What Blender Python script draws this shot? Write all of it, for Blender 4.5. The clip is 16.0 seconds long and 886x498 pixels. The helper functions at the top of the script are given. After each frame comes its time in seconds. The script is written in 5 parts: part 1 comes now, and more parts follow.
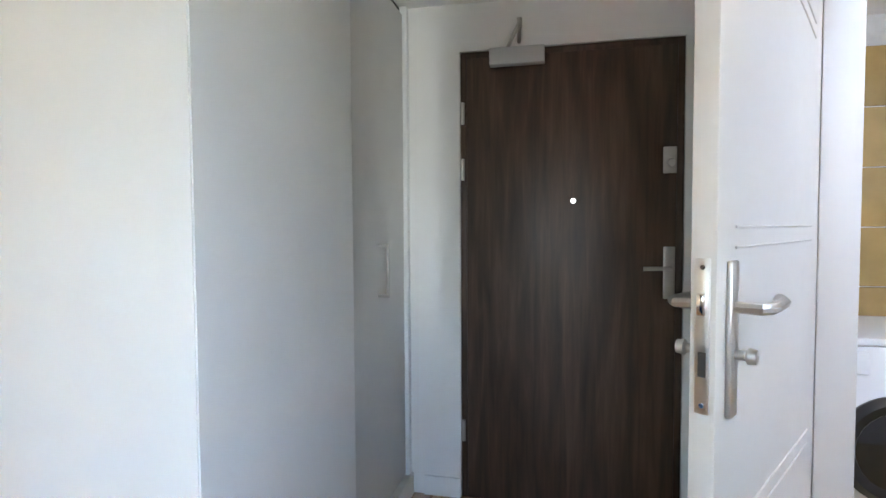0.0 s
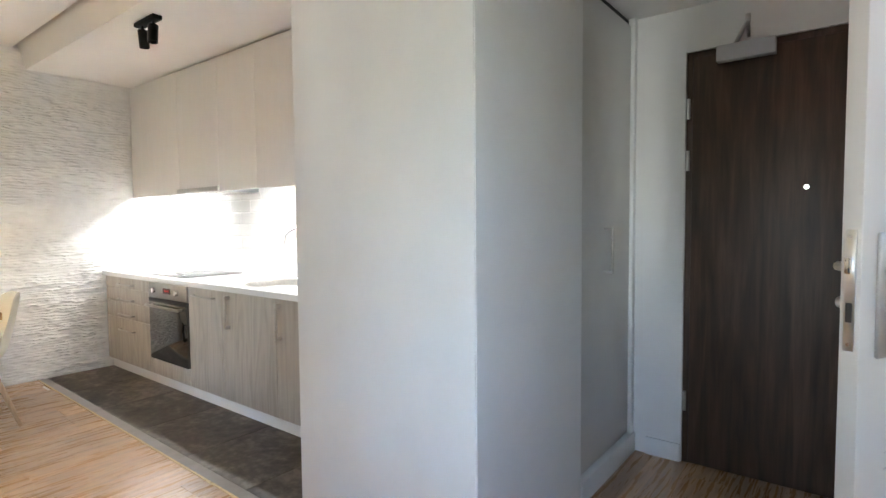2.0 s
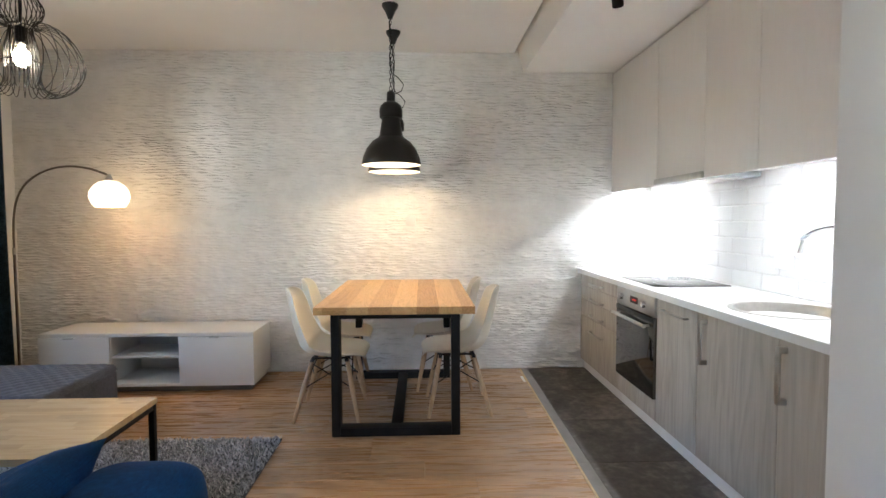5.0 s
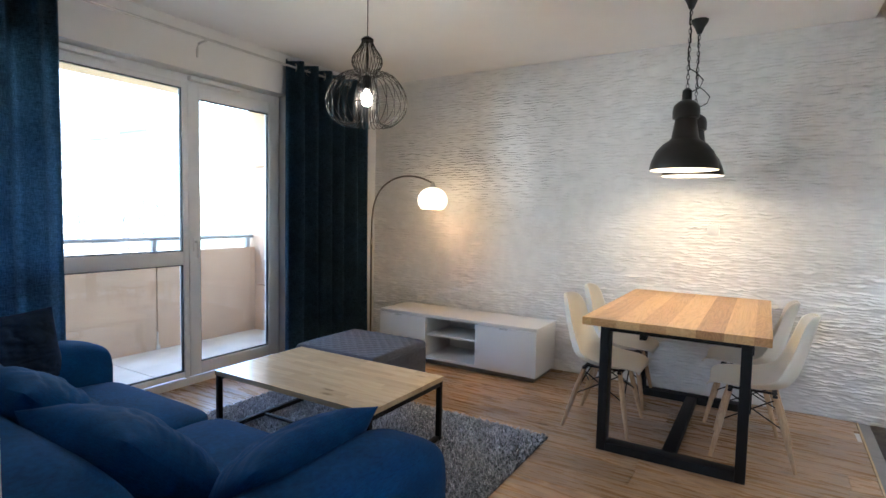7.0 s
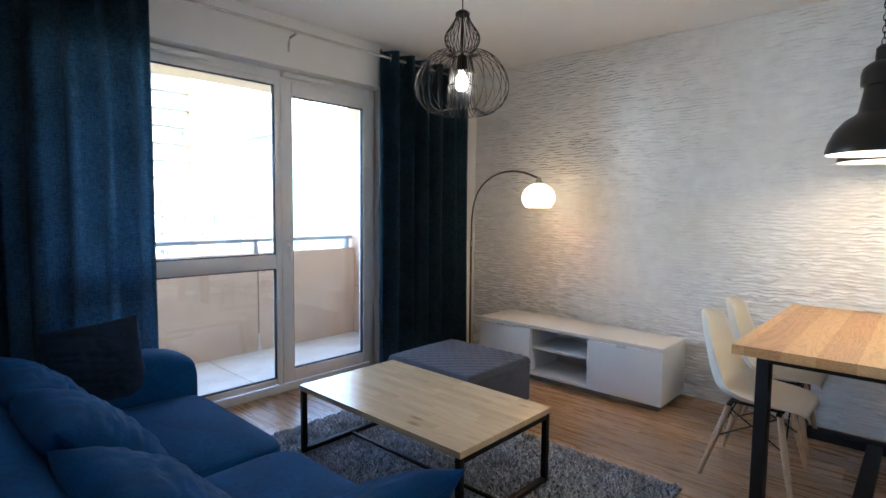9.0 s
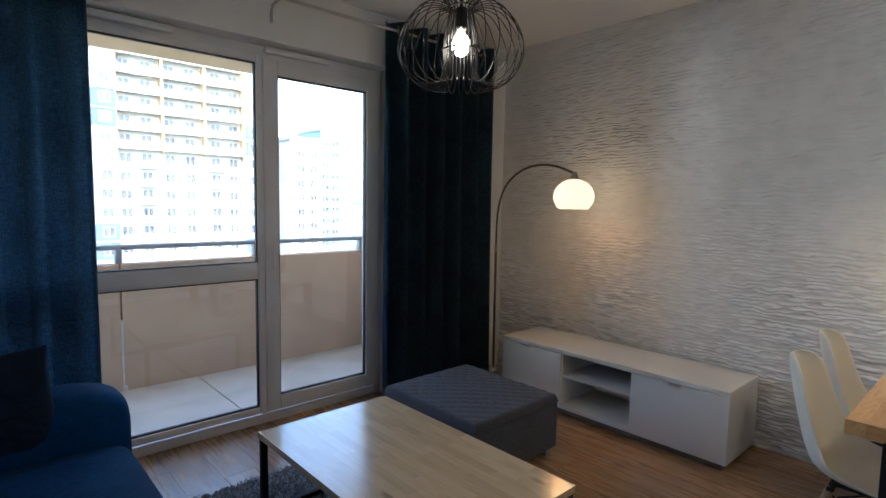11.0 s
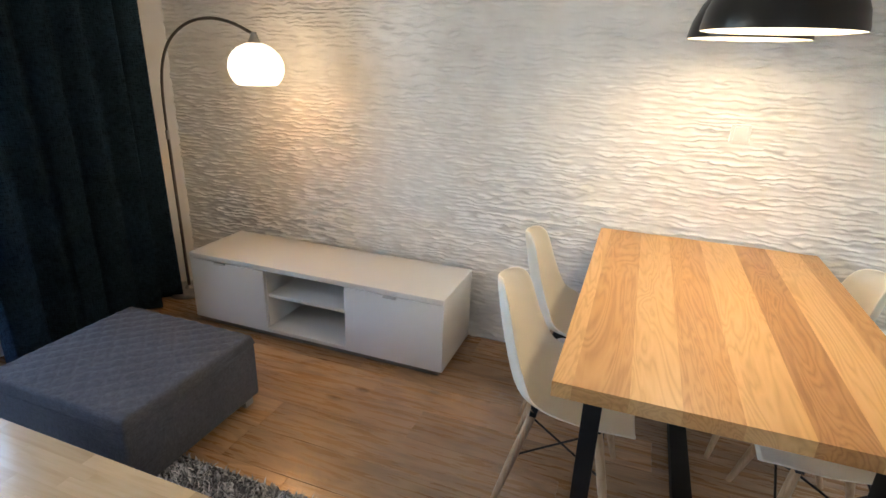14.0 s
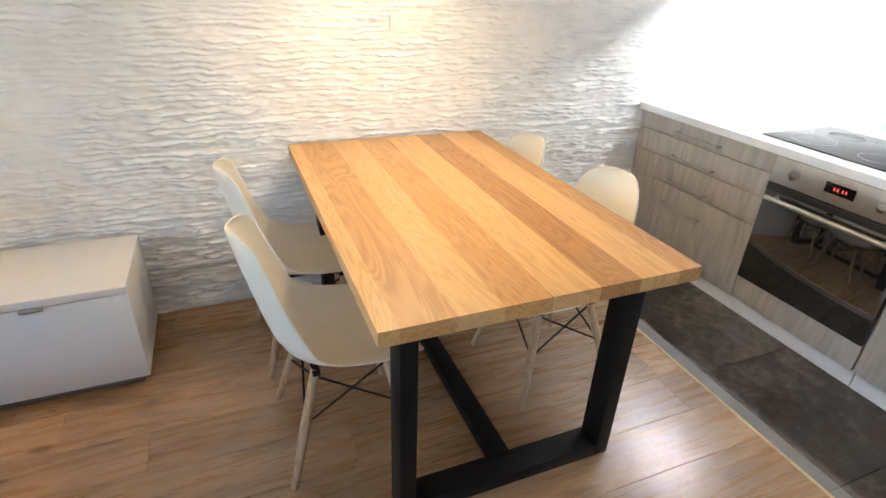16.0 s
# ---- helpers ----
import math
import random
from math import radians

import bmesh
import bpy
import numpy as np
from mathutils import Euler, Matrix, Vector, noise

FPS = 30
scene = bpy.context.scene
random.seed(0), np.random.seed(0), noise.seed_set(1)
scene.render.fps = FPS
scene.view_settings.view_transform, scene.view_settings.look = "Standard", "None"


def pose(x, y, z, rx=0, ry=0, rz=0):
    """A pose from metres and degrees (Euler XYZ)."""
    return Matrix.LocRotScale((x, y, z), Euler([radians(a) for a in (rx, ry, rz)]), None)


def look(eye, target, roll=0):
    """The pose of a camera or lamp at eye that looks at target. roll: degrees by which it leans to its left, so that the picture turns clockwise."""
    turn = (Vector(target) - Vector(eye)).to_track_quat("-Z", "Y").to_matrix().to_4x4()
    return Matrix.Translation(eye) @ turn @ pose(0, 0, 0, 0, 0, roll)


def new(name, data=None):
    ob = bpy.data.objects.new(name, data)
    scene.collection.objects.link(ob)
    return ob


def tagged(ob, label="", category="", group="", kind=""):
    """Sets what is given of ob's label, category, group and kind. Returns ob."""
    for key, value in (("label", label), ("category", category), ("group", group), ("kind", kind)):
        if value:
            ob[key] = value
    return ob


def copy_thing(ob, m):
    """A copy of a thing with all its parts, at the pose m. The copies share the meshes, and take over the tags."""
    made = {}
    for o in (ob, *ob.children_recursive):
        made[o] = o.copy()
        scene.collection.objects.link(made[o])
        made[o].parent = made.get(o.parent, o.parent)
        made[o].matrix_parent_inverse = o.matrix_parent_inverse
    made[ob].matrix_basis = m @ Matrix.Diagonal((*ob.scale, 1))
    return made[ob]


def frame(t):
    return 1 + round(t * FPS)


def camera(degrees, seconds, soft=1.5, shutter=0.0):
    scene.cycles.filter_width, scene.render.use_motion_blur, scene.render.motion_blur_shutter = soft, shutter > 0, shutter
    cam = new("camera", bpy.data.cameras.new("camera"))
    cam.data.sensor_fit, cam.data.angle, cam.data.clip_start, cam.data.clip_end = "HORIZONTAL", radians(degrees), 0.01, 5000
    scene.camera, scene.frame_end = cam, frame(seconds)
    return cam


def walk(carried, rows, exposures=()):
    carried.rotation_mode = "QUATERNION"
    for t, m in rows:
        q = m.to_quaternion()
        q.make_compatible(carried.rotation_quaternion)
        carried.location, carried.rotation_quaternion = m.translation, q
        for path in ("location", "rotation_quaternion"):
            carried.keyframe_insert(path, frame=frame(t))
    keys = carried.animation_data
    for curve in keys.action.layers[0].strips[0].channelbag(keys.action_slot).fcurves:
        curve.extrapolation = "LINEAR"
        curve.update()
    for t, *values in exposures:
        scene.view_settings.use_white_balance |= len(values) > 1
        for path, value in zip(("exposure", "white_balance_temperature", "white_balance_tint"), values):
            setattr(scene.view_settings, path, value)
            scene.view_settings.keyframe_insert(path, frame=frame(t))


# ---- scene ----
cam = camera(79.8, 16.0)
PATH = [
    (0, (0.531, 0.399, 1.302), (0.096, 2.349, 1.219), -0.3),
    (0.5, (0.543, 0.212, 1.322), (-0.211, 2.062, 1.236), -0.3),
    (1, (0.606, 0.086, 1.312), (-0.347, 1.842, 1.227), -0.5),
    (1.5, (0.69, -0.005, 1.287), (-0.402, 1.668, 1.197), -0.6),
    (2, (0.753, -0.056, 1.275), (-0.469, 1.524, 1.17), -0.5),
    (2.5, (0.726, -0.047, 1.263), (-0.634, 1.416, 1.149), -0.6),
    (3, (0.615, 0.03, 1.257), (-0.888, 1.344, 1.138), -0.6),
    (3.5, (0.48, 0.178, 1.261), (-1.178, 1.289, 1.146), -0.6),
    (4, (0.356, 0.285, 1.283), (-1.449, 1.137, 1.166), -0.4),
    (4.5, (0.172, 0.381, 1.282), (-1.763, 0.873, 1.162), -0.3),
    (5, (-0.021, 0.461, 1.271), (-2.017, 0.54, 1.166), -0.2),
    (5.2, (-0.073, 0.5, 1.261), (-2.069, 0.424, 1.158), -0.3),
    (7.3, (-0.058, 0.712, 1.357), (-1.682, -0.448, 1.229), 0.9),
    (7.5, (-0.115, 0.706, 1.349), (-1.684, -0.527, 1.226), 0.6),
    (8, (-0.192, 0.627, 1.381), (-1.697, -0.682, 1.239), 0.6),
    (8.5, (-0.316, 0.535, 1.387), (-1.801, -0.796, 1.239), 0.5),
    (9, (-0.433, 0.469, 1.372), (-1.899, -0.883, 1.22), 0.6),
    (9.2, (-0.493, 0.447, 1.367), (-1.949, -0.916, 1.211), 0.6),
    (11.3, (-1.165, 0.135, 1.441), (-2.487, -1.353, 1.245), 0.7),
    (11.5, (-1.228, 0.121, 1.467), (-2.541, -1.368, 1.23), 0.6),
    (12, (-1.362, 0.075, 1.513), (-2.663, -1.407, 1.181), 0.7),
    (12.5, (-1.456, 0.026, 1.539), (-2.865, -1.33, 1.119), 1.2),
    (13, (-1.533, -0.004, 1.558), (-3.091, -1.149, 1.047), 1.4),
    (13.5, (-1.646, -0.007, 1.565), (-3.311, -0.939, 0.966), 1.7),
    (14, (-1.829, -0.034, 1.551), (-3.596, -0.674, 0.868), 2.0),
    (14.5, (-2.035, -0.12, 1.52), (-3.86, -0.423, 0.761), 2.4),
    (15, (-2.173, -0.22, 1.51), (-3.986, -0.211, 0.667), 2.6),
    (15.5, (-2.167, -0.309, 1.486), (-3.911, 0.042, 0.573), 2.5),
    (16, (-2.115, -0.392, 1.477), (-3.745, 0.299, 0.547), 2.3),
]
EXPOSURES = [(0.0, 5.28, 6650, 10), (0.5, 5.18, 6650, 10), (1.5, 4.9, 6800, 10), (2.5, 4.85, 6800, 10), (4.0, 4.52, 6600, 10), (5.0, 4.48, 6350, 10), (7.5, 4.47, 5700, 10), (9.0, 4.35, 5600, 10), (11.5, 3.25, 5850, 10), (12.0, 3.18, 5900, 10), (12.5, 3.45, 6000, 10), (13.0, 3.9, 6150, 10), (13.5, 4.25, 6200, 10), (14.5, 4.6, 6350, 10), (16.0, 4.68, 6350, 10)]
walk(cam, [(t, look(eye, target, roll)) for t, eye, target, roll in PATH], EXPOSURES)

# ---- world and sun ----
world = bpy.data.worlds.new("sky_world")
scene.world = world
world.use_nodes = True
wn = world.node_tree.nodes
sky = wn.new("ShaderNodeTexSky")
sky.sky_type = "NISHITA"
sky.sun_disc = False
sky.sun_elevation = radians(48)
sky.sun_rotation = radians(20)
sky.dust_density = 3.0
wn["Background"].inputs["Strength"].default_value = 0.15
world.node_tree.links.new(sky.outputs[0], wn["Background"].inputs["Color"])
sun = new("sun", bpy.data.lights.new("sun", "SUN"))
sun.data.energy, sun.data.angle, sun.data.color = 0.35, radians(2), (1.0, 0.95, 0.88)
sun.matrix_world = look((14, 40, 48), (0, 0, 0))


def lamp_light(name, kind, at, energy, color, size=0.03):
    data = bpy.data.lights.new(name, kind)
    data.energy, data.color = energy, color
    if kind in ("POINT", "SPOT"):
        data.shadow_soft_size = size
    ob = new(name, data)
    ob.location = at
    return ob


WARM, COOL = (1.0, 0.74, 0.47), (0.94, 0.97, 1.0)
PENDANTS = [(-3.55, 0.262), (-4.04, 0.256)]
for px, py in PENDANTS:
    spot = lamp_light("pendant_glow", "SPOT", (px, py, 1.70), 0.42 if px > -3.8 else 0.18, WARM, 0.06)
    spot.data.spot_size, spot.data.spot_blend = radians(135), 0.5
lamp_light("arc_lamp_glow", "POINT", (-4.11, -1.88, 1.43), 0.175, (1.0, 0.63, 0.31), 0.05)
lamp_light("cage_glow", "POINT", (-2.49, -1.312, 2.0), 0.19, (1.0, 0.86, 0.66), 0.04)
for x0, x1 in ((-4.42, -3.66), (-2.94, -1.5)):
    strip = lamp_light("worktop_glow", "AREA", ((x0 + x1) / 2, 2.15, 1.548), (0.46 if x0 < -4 else 0.18) * (x1 - x0), COOL)
    strip.data.shape, strip.data.size, strip.data.size_y = "RECTANGLE", x1 - x0, 0.012
    strip.data.spread = radians(160)

# added unseen area lamp, stands in for slanting daylight from past the balcony parapet
slant = lamp_light("slanting_fill_lamp", "AREA", (10.2, -16.4, 0.6), 65.0, (0.92, 0.97, 1.0))
slant.data.shape, slant.data.size, slant.data.size_y = "RECTANGLE", 2.6, 5.0
slant.matrix_world = look((10.2, -16.4, 0.6), (-4.5, -0.8, 1.6))

bath = lamp_light("bathroom_glow", "AREA", (1.95, 1.75, 2.27), 0.13, (1.0, 0.84, 0.64))
bath.data.shape, bath.data.size = "DISK", 0.3


# ---- materials ----
def shader(name):
    m = bpy.data.materials.new(name)
    m.use_nodes = True
    return m, m.node_tree.nodes, m.node_tree.links, m.node_tree.nodes["Principled BSDF"]


def coords(nd, ln, stretch=(1, 1, 1), turn=(0, 0, 0), shift=True):
    tc = nd.new("ShaderNodeTexCoord")
    mp = nd.new("ShaderNodeMapping")
    mp.inputs["Scale"].default_value = stretch
    mp.inputs["Rotation"].default_value = turn
    ln.new(tc.outputs["Object"], mp.inputs["Vector"])
    if shift:
        info = nd.new("ShaderNodeObjectInfo")
        mul = nd.new("ShaderNodeVectorMath")
        mul.operation = "SCALE"
        mul.inputs[0].default_value = (37.0, 23.0, 51.0)
        ln.new(info.outputs["Random"], mul.inputs["Scale"])
        ln.new(mul.outputs[0], mp.inputs["Location"])
    return mp.outputs[0]


def noise_tex(nd, ln, vec, scale, detail=4.0, rough=0.55, warp=0.0):
    n = nd.new("ShaderNodeTexNoise")
    n.inputs["Scale"].default_value = scale
    n.inputs["Detail"].default_value = detail
    n.inputs["Roughness"].default_value = rough
    n.inputs["Distortion"].default_value = warp
    ln.new(vec, n.inputs["Vector"])
    return n.outputs[0]


def ramp(nd, ln, fac, stops):
    r = nd.new("ShaderNodeValToRGB")
    e = r.color_ramp.elements
    while len(e) < len(stops):
        e.new(0.5)
    for el, (p, c) in zip(e, stops):
        el.position, el.color = p, (*c, 1)
    ln.new(fac, r.inputs[0])
    return r.outputs[0]


def mixc(nd, ln, fac, a, b, mode="MIX"):
    m = nd.new("ShaderNodeMix")
    m.data_type, m.blend_type = "RGBA", mode
    for sock, v in ((m.inputs[0], fac), (m.inputs[6], a), (m.inputs[7], b)):
        if isinstance(v, (int, float)):
            sock.default_value = v
        elif isinstance(v, tuple):
            sock.default_value = (*v, 1)
        else:
            ln.new(v, sock)
    return m.outputs[2]


def bump(nd, ln, bs, height, strength, dist=0.01):
    b = nd.new("ShaderNodeBump")
    b.inputs["Strength"].default_value = strength
    b.inputs["Distance"].default_value = dist
    ln.new(height, b.inputs["Height"])
    ln.new(b.outputs[0], bs.inputs["Normal"])


def shade(c, k):
    return tuple(min(1.0, v * k) for v in c)


def plain(name, color, rough=0.5, metal=0.0, vary=0.08, scale=6.0, bumps=0.0, bscale=80.0, coat=0.0, rvar=0.05):
    m, nd, ln, bs = shader(name)
    v = coords(nd, ln)
    n = noise_tex(nd, ln, v, scale)
    ln.new(ramp(nd, ln, n, [(0.3, shade(color, 1 - vary)), (0.7, shade(color, 1 + vary))]), bs.inputs["Base Color"])
    bs.inputs["Metallic"].default_value = metal
    n2 = noise_tex(nd, ln, v, scale * 7)
    rr = nd.new("ShaderNodeMapRange")
    rr.inputs["To Min"].default_value, rr.inputs["To Max"].default_value = max(0.02, rough - rvar), min(1, rough + rvar)
    ln.new(n2, rr.inputs["Value"])
    ln.new(rr.outputs[0], bs.inputs["Roughness"])
    bs.inputs["Coat Weight"].default_value = coat
    if bumps:
        bump(nd, ln, bs, noise_tex(nd, ln, v, bscale), bumps, 0.004)
    return m


def wood(name, dark, mid, light, axis=1, rough=0.45, grain=1.0, spread=0.35, knots=False, relief=0.08, figure=0.5, wave=1.6, ring=0.09):
    """Wood with its grain along an axis, each piece a little lighter or darker."""
    m, nd, ln, bs = shader(name)
    st = [26.0 * grain] * 3
    st[axis] = 1.6 * grain
    v = coords(nd, ln, tuple(st))
    fine = noise_tex(nd, ln, v, 2.2, 6.0, 0.62, 0.4)
    st2 = [5.0 * grain] * 3
    st2[axis] = 0.7 * grain
    v2 = coords(nd, ln, tuple(st2))
    big = noise_tex(nd, ln, v2, 1.6, 3.0, 0.5, wave)
    rings = nd.new("ShaderNodeMath")
    rings.operation = "PINGPONG"
    rings.inputs[1].default_value = ring
    ln.new(big, rings.inputs[0])
    rs = nd.new("ShaderNodeMath")
    rs.operation = "MULTIPLY"
    rs.inputs[1].default_value = 1.0 / ring
    ln.new(rings.outputs[0], rs.inputs[0])
    f = mixc(nd, ln, figure, fine, rs.outputs[0])
    col = ramp(nd, ln, f, [(0.22, dark), (0.5, mid), (0.8, light)])
    info = nd.new("ShaderNodeObjectInfo")
    mr = nd.new("ShaderNodeMapRange")
    mr.inputs["To Min"].default_value, mr.inputs["To Max"].default_value = 1 - spread, 1 + spread * 0.6
    ln.new(info.outputs["Random"], mr.inputs["Value"])
    comb = nd.new("ShaderNodeCombineColor")
    for i in range(3):
        ln.new(mr.outputs[0], comb.inputs[i])
    col = mixc(nd, ln, 1.0, col, comb.outputs[0], "MULTIPLY")
    if knots:
        vo = nd.new("ShaderNodeTexVoronoi")
        vo.inputs["Scale"].default_value = 1.0
        st3 = [6.0] * 3
        st3[axis] = 2.4
        ln.new(coords(nd, ln, tuple(st3)), vo.inputs["Vector"])
        k = nd.new("ShaderNodeMapRange")
        k.inputs["From Min"].default_value, k.inputs["From Max"].default_value = 0.05, 0.13
        k.inputs["To Min"].default_value, k.inputs["To Max"].default_value = 0.75, 0.0
        ln.new(vo.outputs["Distance"], k.inputs["Value"])
        col = mixc(nd, ln, k.outputs[0], col, shade(dark, 0.45))
    ln.new(col, bs.inputs["Base Color"])
    rr = nd.new("ShaderNodeMapRange")
    rr.inputs["To Min"].default_value, rr.inputs["To Max"].default_value = rough + 0.08, rough - 0.06
    ln.new(fine, rr.inputs["Value"])
    ln.new(rr.outputs[0], bs.inputs["Roughness"])
    if relief:
        bump(nd, ln, bs, fine, relief, 0.003)
    return m


def fabric(name, color, rough=0.9, sheen=0.0, weave=900.0, vary=0.2, strength=0.25, translucent=0.0, tint=(1, 1, 1), slubs=420.0, contrast=0.27):
    m, nd, ln, bs = shader(name)
    v = coords(nd, ln)
    n = noise_tex(nd, ln, v, 5.0, 5.0)
    st = coords(nd, ln, (1, 1, 0.12))
    slub = noise_tex(nd, ln, st, slubs, 2.0)
    st2 = coords(nd, ln, (0.12, 0.12, 1))
    slub2 = noise_tex(nd, ln, st2, slubs, 2.0)
    thr = mixc(nd, ln, 0.5, slub, slub2)
    base = ramp(nd, ln, n, [(0.25, shade(color, 1 - vary)), (0.75, shade(color, 1 + vary))])
    fine = ramp(nd, ln, thr, [(0.36, (1 - contrast,) * 3), (0.64, (1 + contrast,) * 3)])
    col = mixc(nd, ln, 1.0, base, fine, "MULTIPLY")
    ln.new(col, bs.inputs["Base Color"])
    bs.inputs["Roughness"].default_value = rough
    bs.inputs["Specular IOR Level"].default_value = 0.2
    bs.inputs["Sheen Weight"].default_value = sheen
    bs.inputs["Sheen Tint"].default_value = (*tint, 1)
    bs.inputs["Sheen Roughness"].default_value = 0.35
    bump(nd, ln, bs, thr, strength, 0.002)
    if translucent:
        tr = nd.new("ShaderNodeBsdfTranslucent")
        ln.new(mixc(nd, ln, 1.0, col, (12.0, 7.6, 6.2), "MULTIPLY"), tr.inputs["Color"])
        mx = nd.new("ShaderNodeMixShader")
        mx.inputs[0].default_value = translucent
        ln.new(bs.outputs[0], mx.inputs[1])
        ln.new(tr.outputs[0], mx.inputs[2])
        ln.new(mx.outputs[0], nd["Material Output"].inputs["Surface"])
    return m


def glowing(name, color, strength):
    m, nd, ln, bs = shader(name)
    bs.inputs["Base Color"].default_value = (*color, 1)
    bs.inputs["Emission Color"].default_value = (*color, 1)
    bs.inputs["Emission Strength"].default_value = strength
    return m


def glass(name, tint=(0.97, 0.99, 0.98)):
    m, nd, ln, bs = shader(name)
    tr = nd.new("ShaderNodeBsdfTransparent")
    tr.inputs["Color"].default_value = (*tint, 1)
    gl = nd.new("ShaderNodeBsdfGlossy")
    gl.inputs["Roughness"].default_value = 0.01
    fr = nd.new("ShaderNodeFresnel")
    fr.inputs["IOR"].default_value = 1.62
    mx = nd.new("ShaderNodeMixShader")
    ln.new(fr.outputs[0], mx.inputs[0])
    ln.new(tr.outputs[0], mx.inputs[1])
    ln.new(gl.outputs[0], mx.inputs[2])
    ln.new(mx.outputs[0], nd["Material Output"].inputs["Surface"])
    return m


PAINT = plain("wall_paint", (0.78, 0.77, 0.75), 0.85, vary=0.03, scale=2.5, bumps=0.12, bscale=240)
CEILPAINT = plain("ceiling_paint", (0.88, 0.87, 0.85), 0.9, vary=0.02, scale=2.0, bumps=0.08, bscale=200)
STONE = plain("white_stone_paint", (0.81, 0.8, 0.78), 0.7, vary=0.05, scale=9.0, bumps=0.25, bscale=170)
LACQUER = plain("white_lacquer", (0.78, 0.78, 0.77), 0.3, vary=0.015, scale=3.0, rvar=0.02)
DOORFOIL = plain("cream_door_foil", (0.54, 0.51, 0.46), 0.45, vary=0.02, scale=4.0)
WARDROBE = plain("wardrobe_foil", (0.64, 0.62, 0.59), 0.4, vary=0.02, scale=4.0)
SILVER = plain("silver_paint", (0.5, 0.5, 0.5), 0.45, vary=0.03)
PVC = plain("window_plastic", (0.8, 0.81, 0.82), 0.3, vary=0.03, scale=5.0)
# rubber of the window seals, and the shade in the wardrobe and bolt gaps
GASKET_AND_SHADE = plain("black_rubber_and_gap_shade", (0.02, 0.02, 0.02), 0.6)
BLACK = plain("black_powder_coat", (0.006, 0.006, 0.0065), 0.55, vary=0.2, scale=12)
BLACKGLOSS = plain("black_enamel", (0.01, 0.01, 0.011), 0.32, vary=0.05, scale=8, rvar=0.01)
BLACK.node_tree.nodes["Principled BSDF"].inputs["Specular IOR Level"].default_value = 0.25
WIRE = plain("black_wire", (0.016, 0.015, 0.015), 0.35, metal=0.4)
BRONZE = plain("dark_nickel", (0.2, 0.18, 0.16), 0.35, metal=1.0, vary=0.08, scale=20)
STEEL = plain("brushed_steel", (0.58, 0.57, 0.55), 0.3, metal=1.0, vary=0.08, scale=20)
CHROME = plain("polished_chrome", (0.75, 0.75, 0.76), 0.12, metal=1.0, vary=0.04)
NICKEL = plain("satin_nickel", (0.5, 0.48, 0.45), 0.32, metal=1.0, vary=0.08, scale=30)
WORKTOP = plain("white_worktop", (0.82, 0.82, 0.82), 0.3, vary=0.02, scale=30)
TILEWHITE = plain("white_wall_tile", (0.75, 0.75, 0.75), 0.1, vary=0.03, scale=4.0, bumps=0.03, bscale=14)
GROUT = plain("pale_grout", (0.74, 0.735, 0.73), 0.9, vary=0.08, scale=20)
HOBGLASS = plain("black_hob_glass", (0.01, 0.01, 0.011), 0.06, vary=0.2)
OVENGLASS = plain("dark_oven_glass", (0.012, 0.011, 0.01), 0.04, vary=0.2, rvar=0.01)
OVENGLASS.node_tree.nodes["Principled BSDF"].inputs["IOR"].default_value = 2.3
SHELL = plain("chair_plastic", (0.79, 0.74, 0.63), 0.42, vary=0.03, scale=5.0, bumps=0.03, bscale=500)
VELVET = fabric("blue_velvet", (0.002, 0.046, 0.15), 0.85, sheen=0.03, vary=0.3, strength=0.1, tint=(0.25, 0.5, 1.0))
NAVY = fabric("navy_velvet", (0.007, 0.02, 0.046), 0.85, sheen=0.15, vary=0.25, strength=0.1, tint=(0.3, 0.4, 0.8))
VELVET.node_tree.nodes["Principled BSDF"].inputs["Specular IOR Level"].default_value = 0.15
CURTAIN = fabric("navy_linen", (0.016, 0.038, 0.061), 0.9, vary=0.2, strength=0.5, translucent=0.5, slubs=260.0, contrast=0.45)
QUILT = fabric("grey_blue_quilt", (0.085, 0.09, 0.112), 0.85, sheen=0.15, vary=0.12, strength=0.5)
OAKFLOOR = wood("oak_laminate", (0.24, 0.132, 0.06), (0.385, 0.223, 0.108), (0.5, 0.305, 0.157), 1, 0.27, 0.9, 0.26, True, 0.04, 0.3, 1.0)
KITCHENWOOD = wood("pale_ash_foil", (0.34, 0.302, 0.26), (0.44, 0.4, 0.35), (0.525, 0.482, 0.43), 2, 0.45, 0.8, 0.05, False, 0.02, 0.25, 0.8)
UPPERWOOD = wood("white_ash_foil", (0.815, 0.798, 0.77), (0.83, 0.815, 0.79), (0.845, 0.832, 0.81), 2, 0.42, 0.8, 0.01, False, 0.02, 0.2)
WALNUT = wood("dark_walnut_foil", (0.028, 0.015, 0.01), (0.068, 0.039, 0.025), (0.125, 0.077, 0.051), 2, 0.46, 0.6, 0.04, False, 0.03, 0.22, 0.2)
ASHBOARD = [wood("oiled_ash_" + n, d, m_, l, 0, 0.36, 0.9, 0.08, False, 0.03, 0.42, 0.9, 0.03) for n, d, m_, l in (
    ("light", (0.54, 0.31, 0.12), (0.64, 0.385, 0.158), (0.69, 0.43, 0.19)),
    ("mid", (0.43, 0.222, 0.076), (0.545, 0.295, 0.108), (0.6, 0.34, 0.135)),
    ("dark", (0.35, 0.17, 0.058), (0.475, 0.243, 0.086), (0.535, 0.288, 0.108)))]
PINESTAVE = wood("oak_stave", (0.58, 0.42, 0.24), (0.66, 0.495, 0.3), (0.71, 0.55, 0.35), 1, 0.17, 1.0, 0.12, True, 0.01, 0.25, 0.8)
